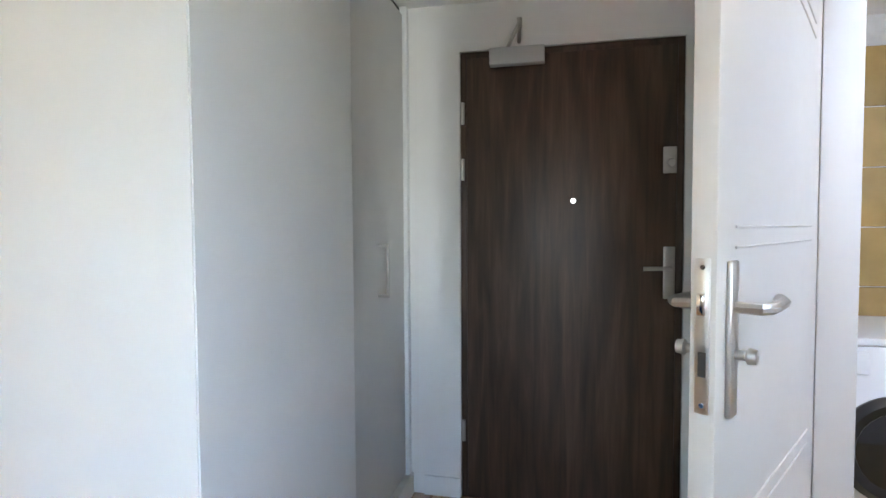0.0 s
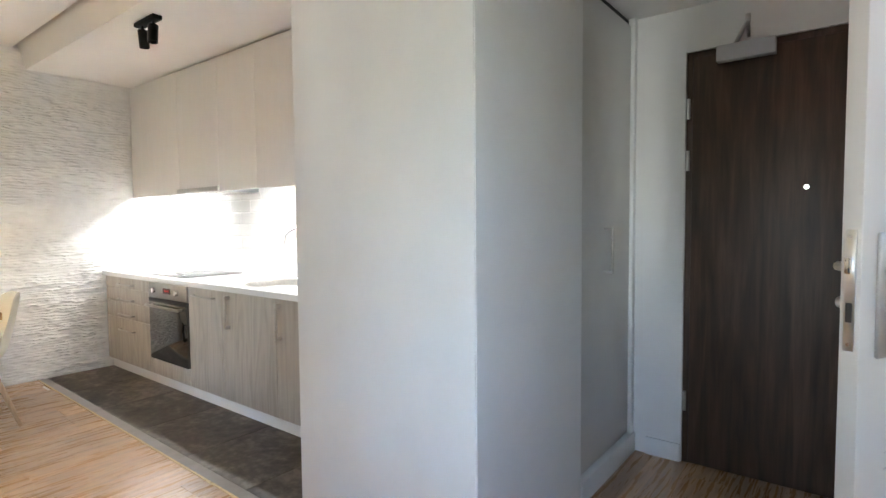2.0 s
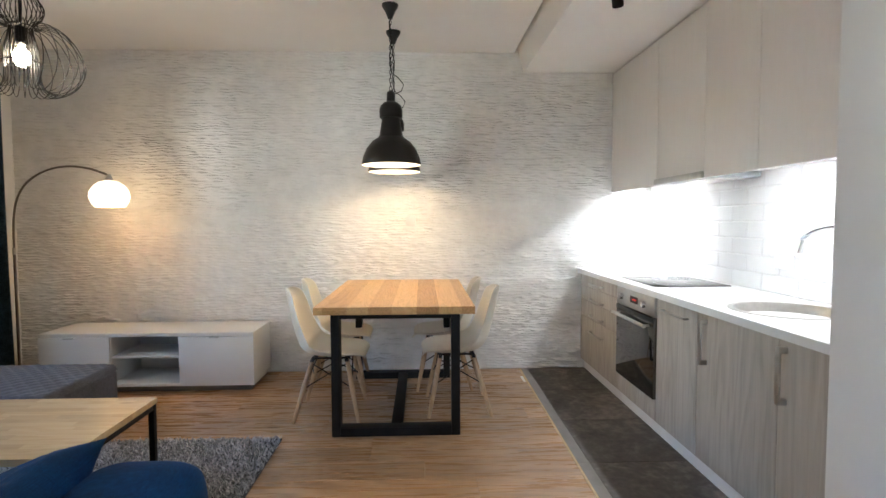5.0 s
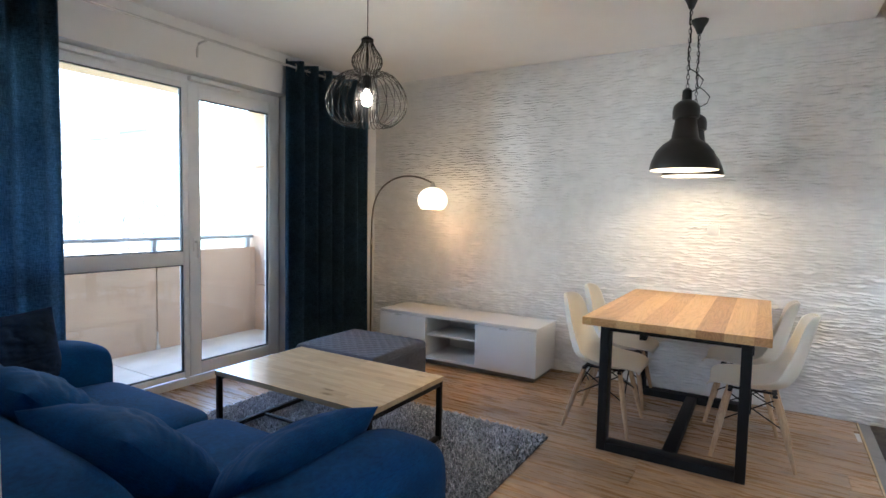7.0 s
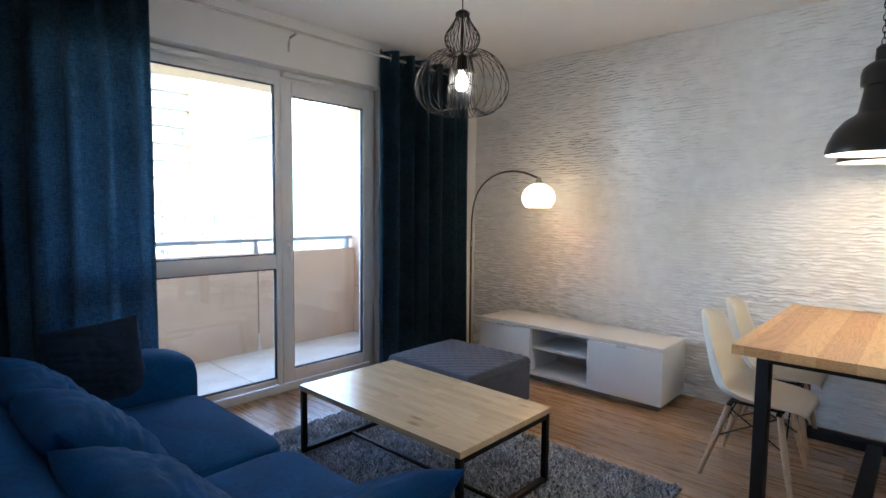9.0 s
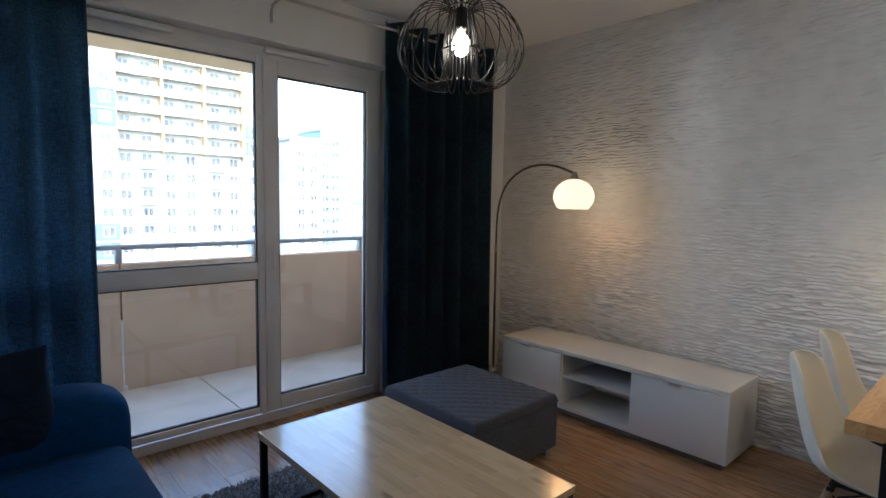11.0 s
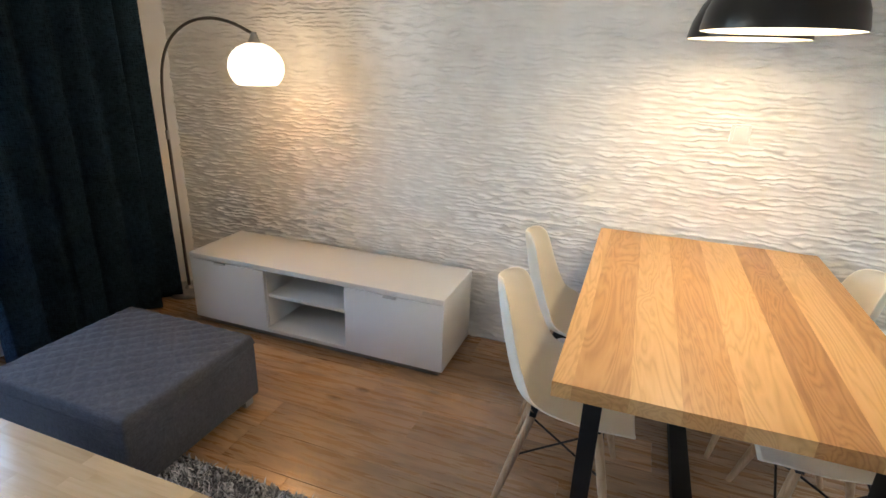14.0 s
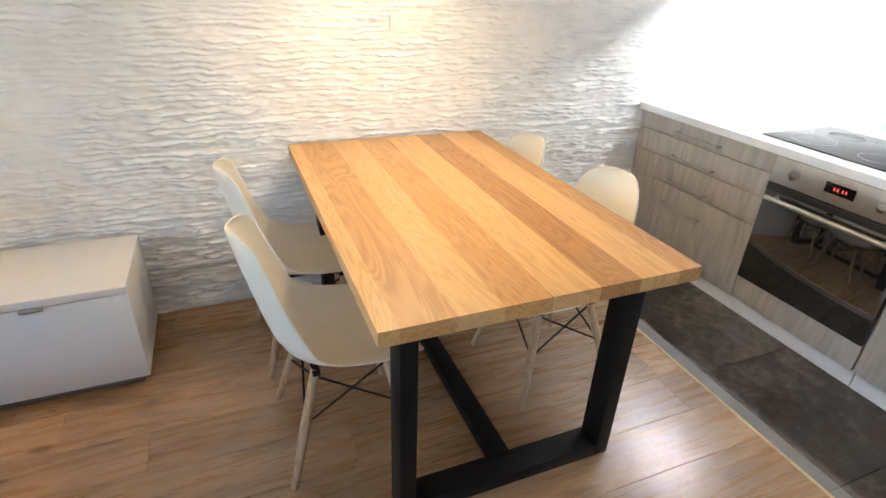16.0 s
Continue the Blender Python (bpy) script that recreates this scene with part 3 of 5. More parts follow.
# ---- bathroom door, standing open into the hall ----
def bathroom_door():
    ang = math.degrees(math.atan2(1.98 - 1.308, 1.17 - 0.752))
    d = thing("bathroom_door", (0.752, 1.308, 0), "white moulded bathroom door standing open, with a steel handle", "door", turn=ang)
    L, T = 0.80, 0.02
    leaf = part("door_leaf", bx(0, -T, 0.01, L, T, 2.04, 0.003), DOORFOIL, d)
    # pressed double lines of the panel pattern, on both faces
    for s in (-1, 1):
        for z0 in (1.80, 1.30, 0.78, 0.32):
            for k in range(2):
                bm = bmesh.new()
                pts = [(0.09 + 0.62 * i / 14, s * (T + 0.0005), z0 - 0.035 * k + 0.05 * (math.sin(math.pi * i / 14) if z0 > 1.5 else 0)) for i in range(15)]
                tube(bm, pts, 0.0026, 6)
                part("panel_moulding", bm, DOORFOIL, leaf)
    bm = bx(-0.0025, -0.011, 1.0, 0.001, 0.011, 1.25, 0.001)
    lp = part("lock_plate", bm, STEEL, d, "steel mortice lock plate on the edge")
    part("latch", bx(-0.012, -0.007, 1.16, 0.0, 0.007, 1.195, 0.002), CHROME, lp)
    # no hole is cut: a black piece gives the shade inside the slot
    part("bolt_slot", bx(-0.0035, -0.006, 1.06, -0.002, 0.006, 1.1, 0.0), GASKET_AND_SHADE, lp)
    for z in (1.236, 1.014):
        part("screw", rod((-0.004, 0, z), (0.0, 0, z), 0.004), CHROME, lp)
    for s in (-1, 1):
        pl = part("handle_plate", bx(0.045, s * T, 0.985, 0.083, s * (T + 0.01), 1.245, 0.004), STEEL, d)
        bm = bmesh.new()
        y = s * (T + 0.01)
        tube(bm, [(0.064, y, 1.168), (0.064, y + s * 0.038, 1.168), (0.08, y + s * 0.048, 1.168), (0.175, y + s * 0.046, 1.168), (0.185, y + s * 0.034, 1.174)], 0.0095)
        part("lever", bm, STEEL, pl)
        bm = bmesh.new()
        lathe(bm, [(0.0, 0.034), (0.012, 0.033), (0.014, 0.02), (0.008, 0.016), (0.008, 0.0)], 14)
        turn_all(bm, pose(0.064, y, 1.09, -90 * s, 0, 0))
        part("thumb_turn", bm, STEEL, pl)
    bm = bmesh.new()
    for y0, y1 in ((BY0, BY0 + 0.035), (BY1 - 0.035, BY1)):
        box(bm, EAST - 0.012, y0, 0, EAST + 0.085, y1, BTOP, 0.003)
    box(bm, EAST - 0.012, BY0 + 0.035, BTOP - 0.035, EAST + 0.13, BY1 - 0.035, BTOP, 0.003)
    box(bm, EAST - 0.016, BY1 + 0.002, 0, EAST - 0.001, BY1 + 0.06, BTOP + 0.06, 0.003)
    box(bm, EAST - 0.016, BY0 - 0.06, 0, EAST - 0.001, BY0 - 0.002, BTOP + 0.06, 0.003)
    box(bm, EAST - 0.016, BY0, BTOP + 0.002, EAST - 0.001, BY1, BTOP + 0.06, 0.003)
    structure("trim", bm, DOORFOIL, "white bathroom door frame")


bathroom_door()


def washing_machine():
    w = thing("washing_machine", (1.5, 2.75, 0), "white front-loading washing machine with a dark round door", "washing machine")
    part("body", bx(0, 0, 0.02, 0.6, 0.58, 0.83, 0.012), LACQUER, w)
    part("top", bx(-0.002, -0.006, 0.832, 0.602, 0.582, 0.862, 0.006), LACQUER, w)
    part("drawer", bx(0.03, -0.012, 0.72, 0.2, -0.0, 0.81, 0.004), LACQUER, w)
    bm = bmesh.new()
    lathe(bm, [(0.15, 0.0), (0.21, 0.0), (0.215, 0.02), (0.19, 0.045), (0.155, 0.035), (0.15, 0.0)], 40)
    turn_all(bm, pose(0.3, -0.001, 0.43, 90, 0, 0))
    dr = part("door", bm, BLACKGLOSS, w, "black door ring")
    bm = bmesh.new()
    lathe(bm, [(0.155, 0.036), (0.1, 0.05), (0.0, 0.055)], 40)
    turn_all(bm, pose(0.3, -0.001, 0.43, 90, 0, 0))
    part("porthole", bm, HOBGLASS, dr)
    bm = bmesh.new()
    lathe(bm, [(0.0, 0.03), (0.03, 0.028), (0.034, 0.0)], 24)
    turn_all(bm, pose(0.36, -0.001, 0.765, 90, 0, 0))
    part("dial", bm, STEEL, w)


washing_machine()


# ---- window and balcony door ----
def window():
    w = thing("window_1", (0, -3.03, 0), "white plastic window and balcony door unit, closed", "window")
    w["kind"] = "structure"
    y0, y1 = -0.035, 0.035
    bm = bmesh.new()
    box(bm, OX0 + 0.002, y0, 0.0, OX0 + 0.05, y1, OTOP - 0.002, 0.004)
    box(bm, OX1 - 0.065, y0, 0.0, OX1 - 0.002, y1, OTOP - 0.002, 0.004)
    box(bm, OX0 + 0.05, y0, OTOP - 0.075, OX1 - 0.065, y1, OTOP - 0.002, 0.004)
    box(bm, OX0 + 0.05, y0, 0.0, OX1 - 0.065, y1, 0.06, 0.004)
    box(bm, -2.464, y0, 0.06, -2.43, y1, OTOP - 0.075, 0.004)
    part("window_frame", bm, PVC, w)

    def sash(name, x0, x1, z0, z1, f, bar=None):
        bm = bmesh.new()
        s0, s1 = 0.004, 0.062
        box(bm, x0, s0, z0, x0 + f, s1, z1, 0.006)
        box(bm, x1 - f, s0, z0, x1, s1, z1, 0.006)
        box(bm, x0 + f, s0, z0, x1 - f, s1, z0 + f, 0.006)
        box(bm, x0 + f, s0, z1 - f, x1 - f, s1, z1, 0.006)
        if bar:
            box(bm, x0 + f, s0, bar[0], x1 - f, s1, bar[1], 0.006)
        ob = part(name, bm, PVC, w)
        spans = [(z0 + f, z1 - f)] if not bar else [(z0 + f, bar[0]), (bar[1], z1 - f)]
        for a, b in spans:
            bm = bmesh.new()
            g = 0.008
            box(bm, x0 + f, 0.028, a, x0 + f + g, 0.05, b)
            box(bm, x1 - f - g, 0.028, a, x1 - f, 0.05, b)
            box(bm, x0 + f + g, 0.028, a, x1 - f - g, 0.05, a + g)
            box(bm, x0 + f + g, 0.028, b - g, x1 - f - g, 0.05, b)
            part("gasket", bm, GASKET_AND_SHADE, ob)
            pane(bx(x0 + f + 0.001, 0.03, a + 0.001, x1 - f - 0.001, 0.036, b - 0.001, 0), ob)
        return ob

    dr = sash("balcony_door", OX0 + 0.046, -2.449, 0.076, OTOP - 0.076, 0.092)
    sash("fixed_window", -2.446, OX1 - 0.07, 0.078, OTOP - 0.068, 0.042, (0.93, 1.03))
    bm = bmesh.new()
    box(bm, -2.506, 0.062, 1.03, -2.478, 0.07, 1.13, 0.003)
    tube(bm, [(-2.492, 0.07, 1.1), (-2.492, 0.1, 1.1), (-2.492, 0.103, 1.08), (-2.492, 0.1, 0.98)], 0.008)
    part("door_handle", bm, PVC, dr, "white lever handle")
    for x0, x1 in ((-2.9, -2.46), (-1.95, -1.45)):
        part("trickle_vent", bx(x0, 0.035, 2.29, x1, 0.085, 2.325, 0.006), PVC, w)


window()


# ---- balcony ----
def balcony():
    b = thing("balcony", (0, -3.17, 0), "open balcony with a beige parapet and steel rail", "balcony")
    PY = -1.06
    for x0, x1 in ((-4.07, -2.433), (-2.425, -0.2)):
        part("floor_slab", bx(x0, PY, -0.25, x1, 0.0, -0.01, 0.006), CONCRETE, b)
    for x0, x1 in ((-4.07, -2.935), (-2.925, -1.915), (-1.905, -0.2)):
        part("parapet_panel", bx(x0, PY - 0.12, -0.25, x1, PY, 0.93, 0.006), BEIGE, b)
    for z0, z1 in ((-0.25, 0.5), (0.51, 1.41), (1.42, 1.82), (1.83, 2.9)):
        part("end_panel", bx(-4.22, PY - 0.12, z0, -4.072, 0.0, z1, 0.004), BEIGE, b)
    # weathered sealant at the foot of the panel joints
    for x, z1 in ((-1.91, 0.52), (-2.93, 0.16)):
        bm = bmesh.new()
        box(bm, x - 0.007, PY - 0.004, 0.0, x + 0.007, PY + 0.004, z1, 0.002)
        box(bm, x - 0.022, PY - 0.002, -0.01, x + 0.016, PY + 0.012, 0.03, 0.004)
        part("joint_sealant", bm, CONCRETE, b, "pale crumbling joint sealant")
    part("side_wall", bx(-0.19, PY - 0.12, -0.25, -0.05, 0.0, 2.9, 0.004), BEIGE, b)
    part("soffit", bx(-4.07, PY - 0.14, 2.48, -0.2, 0.0, 2.9, 0.004), BEIGE, b)
    r = part("rail", rod((-4.07, PY - 0.05, 1.05), (-0.2, PY - 0.05, 1.05), 0.02), GALV, b)
    for x in (-4.0, -2.93, -1.91, -0.9):
        part("rail_post", bx(x - 0.022, PY - 0.075, 0.93, x + 0.022, PY - 0.025, 1.04, 0.003), GALV, r)


balcony()


# ---- curtains and rod ----
ROD_Y, ROD_Z = -2.765, 2.555


def curtain(x0, x1, label, seed, flare):
    c = thing("curtain", ((x0 + x1) / 2, ROD_Y, 0), label, "curtain", "navy curtains at the window")
    half = abs(x1 - x0) / 2
    rnd = random.Random(seed)
    ph = [rnd.uniform(0, 6.28) for _ in range(6)]
    folds = round(2 * half / 0.165)

    def fn(u, v):
        k = 0.35 + 0.65 * min(1, v * 1.2)
        a = u * math.pi * folds
        x = u * half * (1 + flare * (1 - v) * 0.05) + 0.012 * math.sin(2 * a + ph[0]) * (1 - v)
        y = (0.058 * math.sin(a) + 0.014 * (1 - v) * math.sin(2 * a + 0.6 + ph[3] + 0.8 * v)) * (0.8 + 0.2 * v) + (1 - v) * (0.016 * math.sin(a * 0.5 + ph[1] + 1.5 * v) + 0.012 * math.sin(a * 1.7 + ph[2] + 2.2 * v))
        return (x, y, 0.015 + v * 2.595)

    n = folds * 20
    bm = grid_mesh("cloth", [-1 + 2 * i / n for i in range(n + 1)], [j / 36 for j in range(37)], fn, CURTAIN)
    ob = part("cloth", bm, CURTAIN, c)
    sol = ob.modifiers.new("thickness", "SOLIDIFY")
    sol.thickness, sol.offset = 0.0018, 0
    for i in range(folds):
        x = -half + 2 * half * (i + 0.5) / folds
        bm = bmesh.new()
        s = 1 if i % 2 else -1
        prof = [(0.021, -0.003), (0.031, -0.004), (0.033, 0.0), (0.031, 0.004), (0.021, 0.003), (0.021, -0.003)]
        lathe(bm, prof, 24)
        turn_all(bm, pose(x - 0.0, 0.006 * s, ROD_Z, 90, 0, 62 * s))
        part("eyelet", bm, STEEL, c)


curtain(-1.535, -0.42, "long navy linen curtain with steel eyelets, daylight showing through", 3, 0.6)
curtain(-4.235, -3.21, "long dark navy linen curtain with steel eyelets", 8, 0.45)


def curtain_rod():
    r = thing("curtain_rod", (0, ROD_Y, ROD_Z), "thin brushed steel curtain rod over the window", "curtain rod")
    part("pole", rod((-4.4, 0, 0), (-0.36, 0, 0), 0.0095), STEEL, r)
    for x in (-4.38, -2.46, -0.5):
        bm = bmesh.new()
        tube(bm, [(x, -0.104, -0.115), (x, -0.1, -0.05), (x, -0.085, -0.022), (x, -0.03, -0.014), (x, 0.0, -0.014)], 0.009)
        part("bracket", bm, STEEL, r)


curtain_rod()


bl = thing("ceiling_lamp", (1.95, 1.75, HCEIL), "round white ceiling lamp in the bathroom", "ceiling lamp")
bm = bmesh.new()
lathe(bm, [(0.0, 0.0), (0.17, 0.0), (0.17, -0.04), (0.155, -0.055), (0.15, -0.04), (0.0, -0.035)], 36)
part("housing", bm, LACQUER, bl)

# ---- kitchen ----
KF = 1.825


def bar_handle(parent, x0, x1, z0, z1, yf, material=NICKEL):
    bm = bmesh.new()
    if abs(x1 - x0) > abs(z1 - z0):
        box(bm, x0, yf - 0.032, z0, x1, yf - 0.024, z1, 0.002)
        box(bm, x0, yf - 0.026, z0, x0 + 0.012, yf, z1, 0.001)
        box(bm, x1 - 0.012, yf - 0.026, z0, x1, yf, z1, 0.001)
    else:
        box(bm, x0, yf - 0.036, z0, x1, yf - 0.026, z1, 0.002)
        box(bm, x0, yf - 0.028, z0, x1, yf, z0 + 0.022, 0.001)
        box(bm, x0, yf - 0.028, z1 - 0.022, x1, yf, z1, 0.001)
    part("handle", bm, material, parent, "satin metal bar handle")


def base_unit(name, x0, x1, label, fronts, category="cabinet"):
    """A base unit: carcass, plinth and fronts of (z0, z1, handle)."""
    u = thing(name, (x0, KF, 0), label, category, "kitchen base units")
    w = x1 - x0
    part("carcass", bx(0.001, 0.021, 0.09, w - 0.001, 0.56, 0.82, 0.0), UPPERWOOD, u)
    part("plinth", bx(0.0, 0.035, 0.0, w, 0.05, 0.089, 0.0), LACQUER, u)
    for z0, z1, h in fronts:
        f = part("front", bx(0.0015, 0.0, z0, w - 0.0015, 0.019, z1, 0.0015), KITCHENWOOD, u)
        if h == "h":
            c = w / 2
            hz = {0.82: 0.765, 0.727: 0.637, 0.609: 0.508, 0.469: 0.375}[z1]
            bar_handle(f, c - 0.14, c + 0.14, hz - 0.006, hz + 0.006, 0.0)
        elif h:
            bar_handle(f, h, h + 0.022, 0.575, 0.795, 0.0)
    return u


base_unit("drawer_unit", -4.5, -3.64, "pale ash kitchen drawer unit with four drawers", [(0.09, 0.469, "h"), (0.472, 0.609, "h"), (0.612, 0.727, "h"), (0.73, 0.82, "h")], "drawers")
base_unit("dishwasher_unit", -3.03, -2.575, "pale ash front of a built-in dishwasher", [(0.09, 0.82, "h")])
base_unit("sink_unit", -2.575, -1.975, "pale ash kitchen cabinet under the sink", [(0.09, 0.82, 0.07)])
base_unit("base_cabinet", -1.975, PIL_W - 0.003, "pale ash kitchen base cabinet with a bar handle", [(0.09, 0.82, 0.03)])


def oven():
    o = thing("oven", (-3.635, KF, 0), "built-in steel and black glass oven with a bar handle", "oven")
    w = 0.6
    part("housing", bx(0.002, 0.021, 0.09, w - 0.002, 0.56, 0.82, 0.0), UPPERWOOD, o)
    part("plinth", bx(0.0, 0.035, 0.0, w, 0.05, 0.089, 0.0), LACQUER, o)
    part("filler", bx(0.0015, 0.0, 0.09, w - 0.0015, 0.019, 0.212, 0.0015), KITCHENWOOD, o)
    p = part("control_panel", bx(0.003, -0.012, 0.702, w - 0.003, 0.019, 0.818, 0.002), STEEL, o)
    for x in (0.11, 0.47):
        bm = bmesh.new()
        lathe(bm, [(0.0, 0.026), (0.018, 0.025), (0.021, 0.018), (0.022, 0.0)], 24)
        turn_all(bm, pose(x, -0.012, 0.762, 90, 0, 0))
        part("knob", bm, CHROME, p)
    dsp = part("display", bx(0.24, -0.0135, 0.742, 0.36, -0.0122, 0.785, 0), HOBGLASS, p)
    for i, x in enumerate((0.277, 0.29, 0.31, 0.323)):
        part("digit_bar", bx(x, -0.0145, 0.758, x + 0.006, -0.0137, 0.769, 0), CLOCKRED, dsp)
    d = part("oven_door", bx(0.003, -0.014, 0.216, w - 0.003, 0.019, 0.698, 0.003), OVENGLASS, o)
    part("door_trim", bx(0.004, -0.017, 0.668, w - 0.004, -0.0142, 0.697, 0.001), BLACKGLOSS, d)
    bm = bmesh.new()
    tube(bm, [(0.04, -0.055, 0.645), (w - 0.04, -0.055, 0.645)], 0.011, 14)
    tube(bm, [(0.07, -0.014, 0.645), (0.07, -0.055, 0.645)], 0.008)
    tube(bm, [(w - 0.07, -0.014, 0.645), (w - 0.07, -0.055, 0.645)], 0.008)
    part("handle", bm, STEEL, d)


oven()


def worktop():
    sx, sy, sr = -2.35, 2.125, 0.235
    t = thing("worktop", (0, 0, 0.825), "white laminate kitchen worktop running to the stone wall", "worktop")
    x0, x1, y0, y1 = -4.515, PIL_W - 0.002, 1.80, KBACK - 0.001
    bm = bmesh.new()
    n = 48
    for z in (0.0, 0.036):
        hole = [bm.verts.new((sx + (sr - 0.012) * math.cos(2 * math.pi * (i + 0.5) / n), sy + (sr - 0.012) * math.sin(2 * math.pi * (i + 0.5) / n), z)) for i in range(n)]
        per = []
        for i in range(n):
            a = 2 * math.pi * (i + 0.5) / n
            c, s = math.cos(a), math.sin(a)
            k = min((0.3 / abs(c)) if abs(c) > 1e-6 else 9, ((y1 - sy if s > 0 else sy - y0) / abs(s)) if abs(s) > 1e-6 else 9)
            per.append(bm.verts.new((sx + k * c, sy + k * s, z)))
        for i in range(n):
            j = (i + 1) % n
            bm.faces.new((hole[i], hole[j], per[j], per[i]))
        for s in (1, -1):
            near = [v for v in per if abs(v.co.x - (sx + s * 0.3)) < 1e-4]
            xo = x1 if s > 0 else x0
            near.sort(key=lambda v: v.co.y)
            bm.faces.new([bm.verts.new((xo, y0, z)), *[bm.verts.new((sx + s * 0.3, y0, z))], *near, bm.verts.new((sx + s * 0.3, y1, z)), bm.verts.new((xo, y1, z))])
        for sy2, yy in ((-1, y0), (1, y1)):
            edge = sorted([v for v in per if abs(v.co.y - yy) < 1e-4], key=lambda v: v.co.x)
            for s, v in ((-1, edge[0]), (1, edge[-1])):
                near = sorted([q for q in per if abs(q.co.x - (sx + s * 0.3)) < 1e-4], key=lambda q: q.co.y * sy2)
                bm.faces.new((v, near[-1], bm.verts.new((sx + s * 0.3, yy, z))))
    for a, b in (((x0, y0), (x1, y0)), ((x1, y0), (x1, y1)), ((x1, y1), (x0, y1)), ((x0, y1), (x0, y0))):
        bm.faces.new([bm.verts.new((*a, 0)), bm.verts.new((*b, 0)), bm.verts.new((*b, 0.036)), bm.verts.new((*a, 0.036))])
    bmesh.ops.remove_doubles(bm, verts=bm.verts[:], dist=1e-5)
    part("slab", bm, WORKTOP, t)
    s = thing("sink", (sx, sy, 0.861), "round inset stainless steel sink", "sink")
    bm = bmesh.new()
    lathe(bm, [(sr + 0.012, 0.0002), (sr + 0.012, 0.003), (sr - 0.012, 0.003), (sr - 0.02, -0.01), (sr - 0.03, -0.13), (sr - 0.06, -0.15), (0.03, -0.155), (0.0, -0.156)], 48)
    part("bowl", bm, NICKEL, s)
    bm = bmesh.new()
    lathe(bm, [(0.0, -0.151), (0.03, -0.151), (0.032, -0.155)], 20)
    part("drain", bm, CHROME, s)
    f = thing("tap", (-2.09, 2.34, 0.861), "chrome swan-neck kitchen tap behind the sink", "tap")
    bm = bmesh.new()
    lathe(bm, [(0.026, 0.0), (0.026, 0.012), (0.02, 0.03), (0.02, 0.09), (0.013, 0.1)], 20)
    part("base", bm, CHROME, f)
    bm = bmesh.new()
    tube(bm, [(0, 0, 0.09), (0, 0, 0.3)] + [(-0.12 + 0.12 * math.cos(a), -0.09 + 0.09 * math.cos(a), 0.3 + 0.085 * math.sin(a)) for a in [math.pi * i / 12 for i in range(1, 12)]] + [(-0.243, -0.182, 0.26)], 0.0125, 12)
    part("spout", bm, CHROME, f)
    part("lever", rod((0.018, 0, 0.07), (0.085, -0.012, 0.1), 0.007), CHROME, f)


worktop()


def hob():
    h = thing("hob", (-3.5, 2.13, 0.8615), "black glass induction hob set in the worktop", "hob")
    part("glass_plate", bx(-0.295, -0.24, 0.0, 0.295, 0.24, 0.006, 0.002), HOBGLASS, h)
    for x, y, r in ((-0.14, -0.1, 0.09), (-0.14, 0.12, 0.075), (0.14, -0.1, 0.075), (0.14, 0.12, 0.09)):
        bm = bmesh.new()
        lathe(bm, [(r, 0.0062), (r, 0.0068), (r - 0.003, 0.0068), (r - 0.003, 0.0062)], 36, (x, y, 0))
        part("cooking_zone", bm, GALV, h)


hob()
CAB_Y, CAB_B = 2.08, 1.515


def wall_unit(x0, x1, label):
    u = thing("wall_cabinet", (x0, CAB_Y, 0), label, "cabinet", "kitchen wall cabinets")
    w = x1 - x0
    part("carcass", bx(0.001, 0.02, 1.556, w - 0.001, KBACK - CAB_Y - 0.002, KCEIL - 0.012, 0), UPPERWOOD, u)
    part("front", bx(0.0012, 0.0, CAB_B, w - 0.0012, 0.019, KCEIL - 0.012, 0.0012), UPPERWOOD, u)


for a, b in ((-4.505, -3.635), (-3.635, -3.02), (-3.02, -2.53), (-2.53, -1.93), (-1.93, PIL_W - 0.003)):
    wall_unit(a, b, "white ash handleless wall cabinet reaching the kitchen ceiling")


def hood():
    h = thing("cooker_hood", (-3.635, CAB_Y, 0), "slim steel slide-out cooker hood under the wall cabinets", "cooker hood")
    part("front_bar", bx(0.0, -0.02, 1.513, 0.62, -0.001, 1.552, 0.002), STEEL, h)
    part("underside", bx(0.005, 0.022, 1.518, 0.615, 0.34, 1.553, 0.003), GALV, h)
    part("filter", bx(0.05, 0.05, 1.513, 0.57, 0.3, 1.5175, 0.001), STEEL, h)


hood()
for x0, x1 in ((-4.42, -3.66), (-2.94, -1.5)):
    s = thing("led_light", ((x0 + x1) / 2, 2.15, 1.556), "lit slim LED strip under the wall cabinets", "light", "worktop lights")
    hw = (x1 - x0) / 2
    part("housing", bx(-hw, -0.012, -0.003, hw, 0.012, 0.0, 0.0), STEEL, s)
    part("diffuser", bx(-hw + 0.003, -0.008, -0.006, hw - 0.003, 0.008, -0.0032, 0.001), LED, s)
so = thing("socket", (-2.8, KBACK - 0.008, 1.045), "white double wall socket on the tiles", "socket")
part("plate", bx(-0.075, -0.014, -0.04, 0.075, 0.0, 0.04, 0.006), LACQUER, so)
for x in (-0.036, 0.036):
    bm = bmesh.new()
    lathe(bm, [(0.0, 0.004), (0.02, 0.004), (0.022, 0.0145), (0.026, 0.0145), (0.027, 0.012)], 24)
    turn_all(bm, pose(x, 0, 0, 90, 0, 0))
    part("outlet", bm, LACQUER, so)


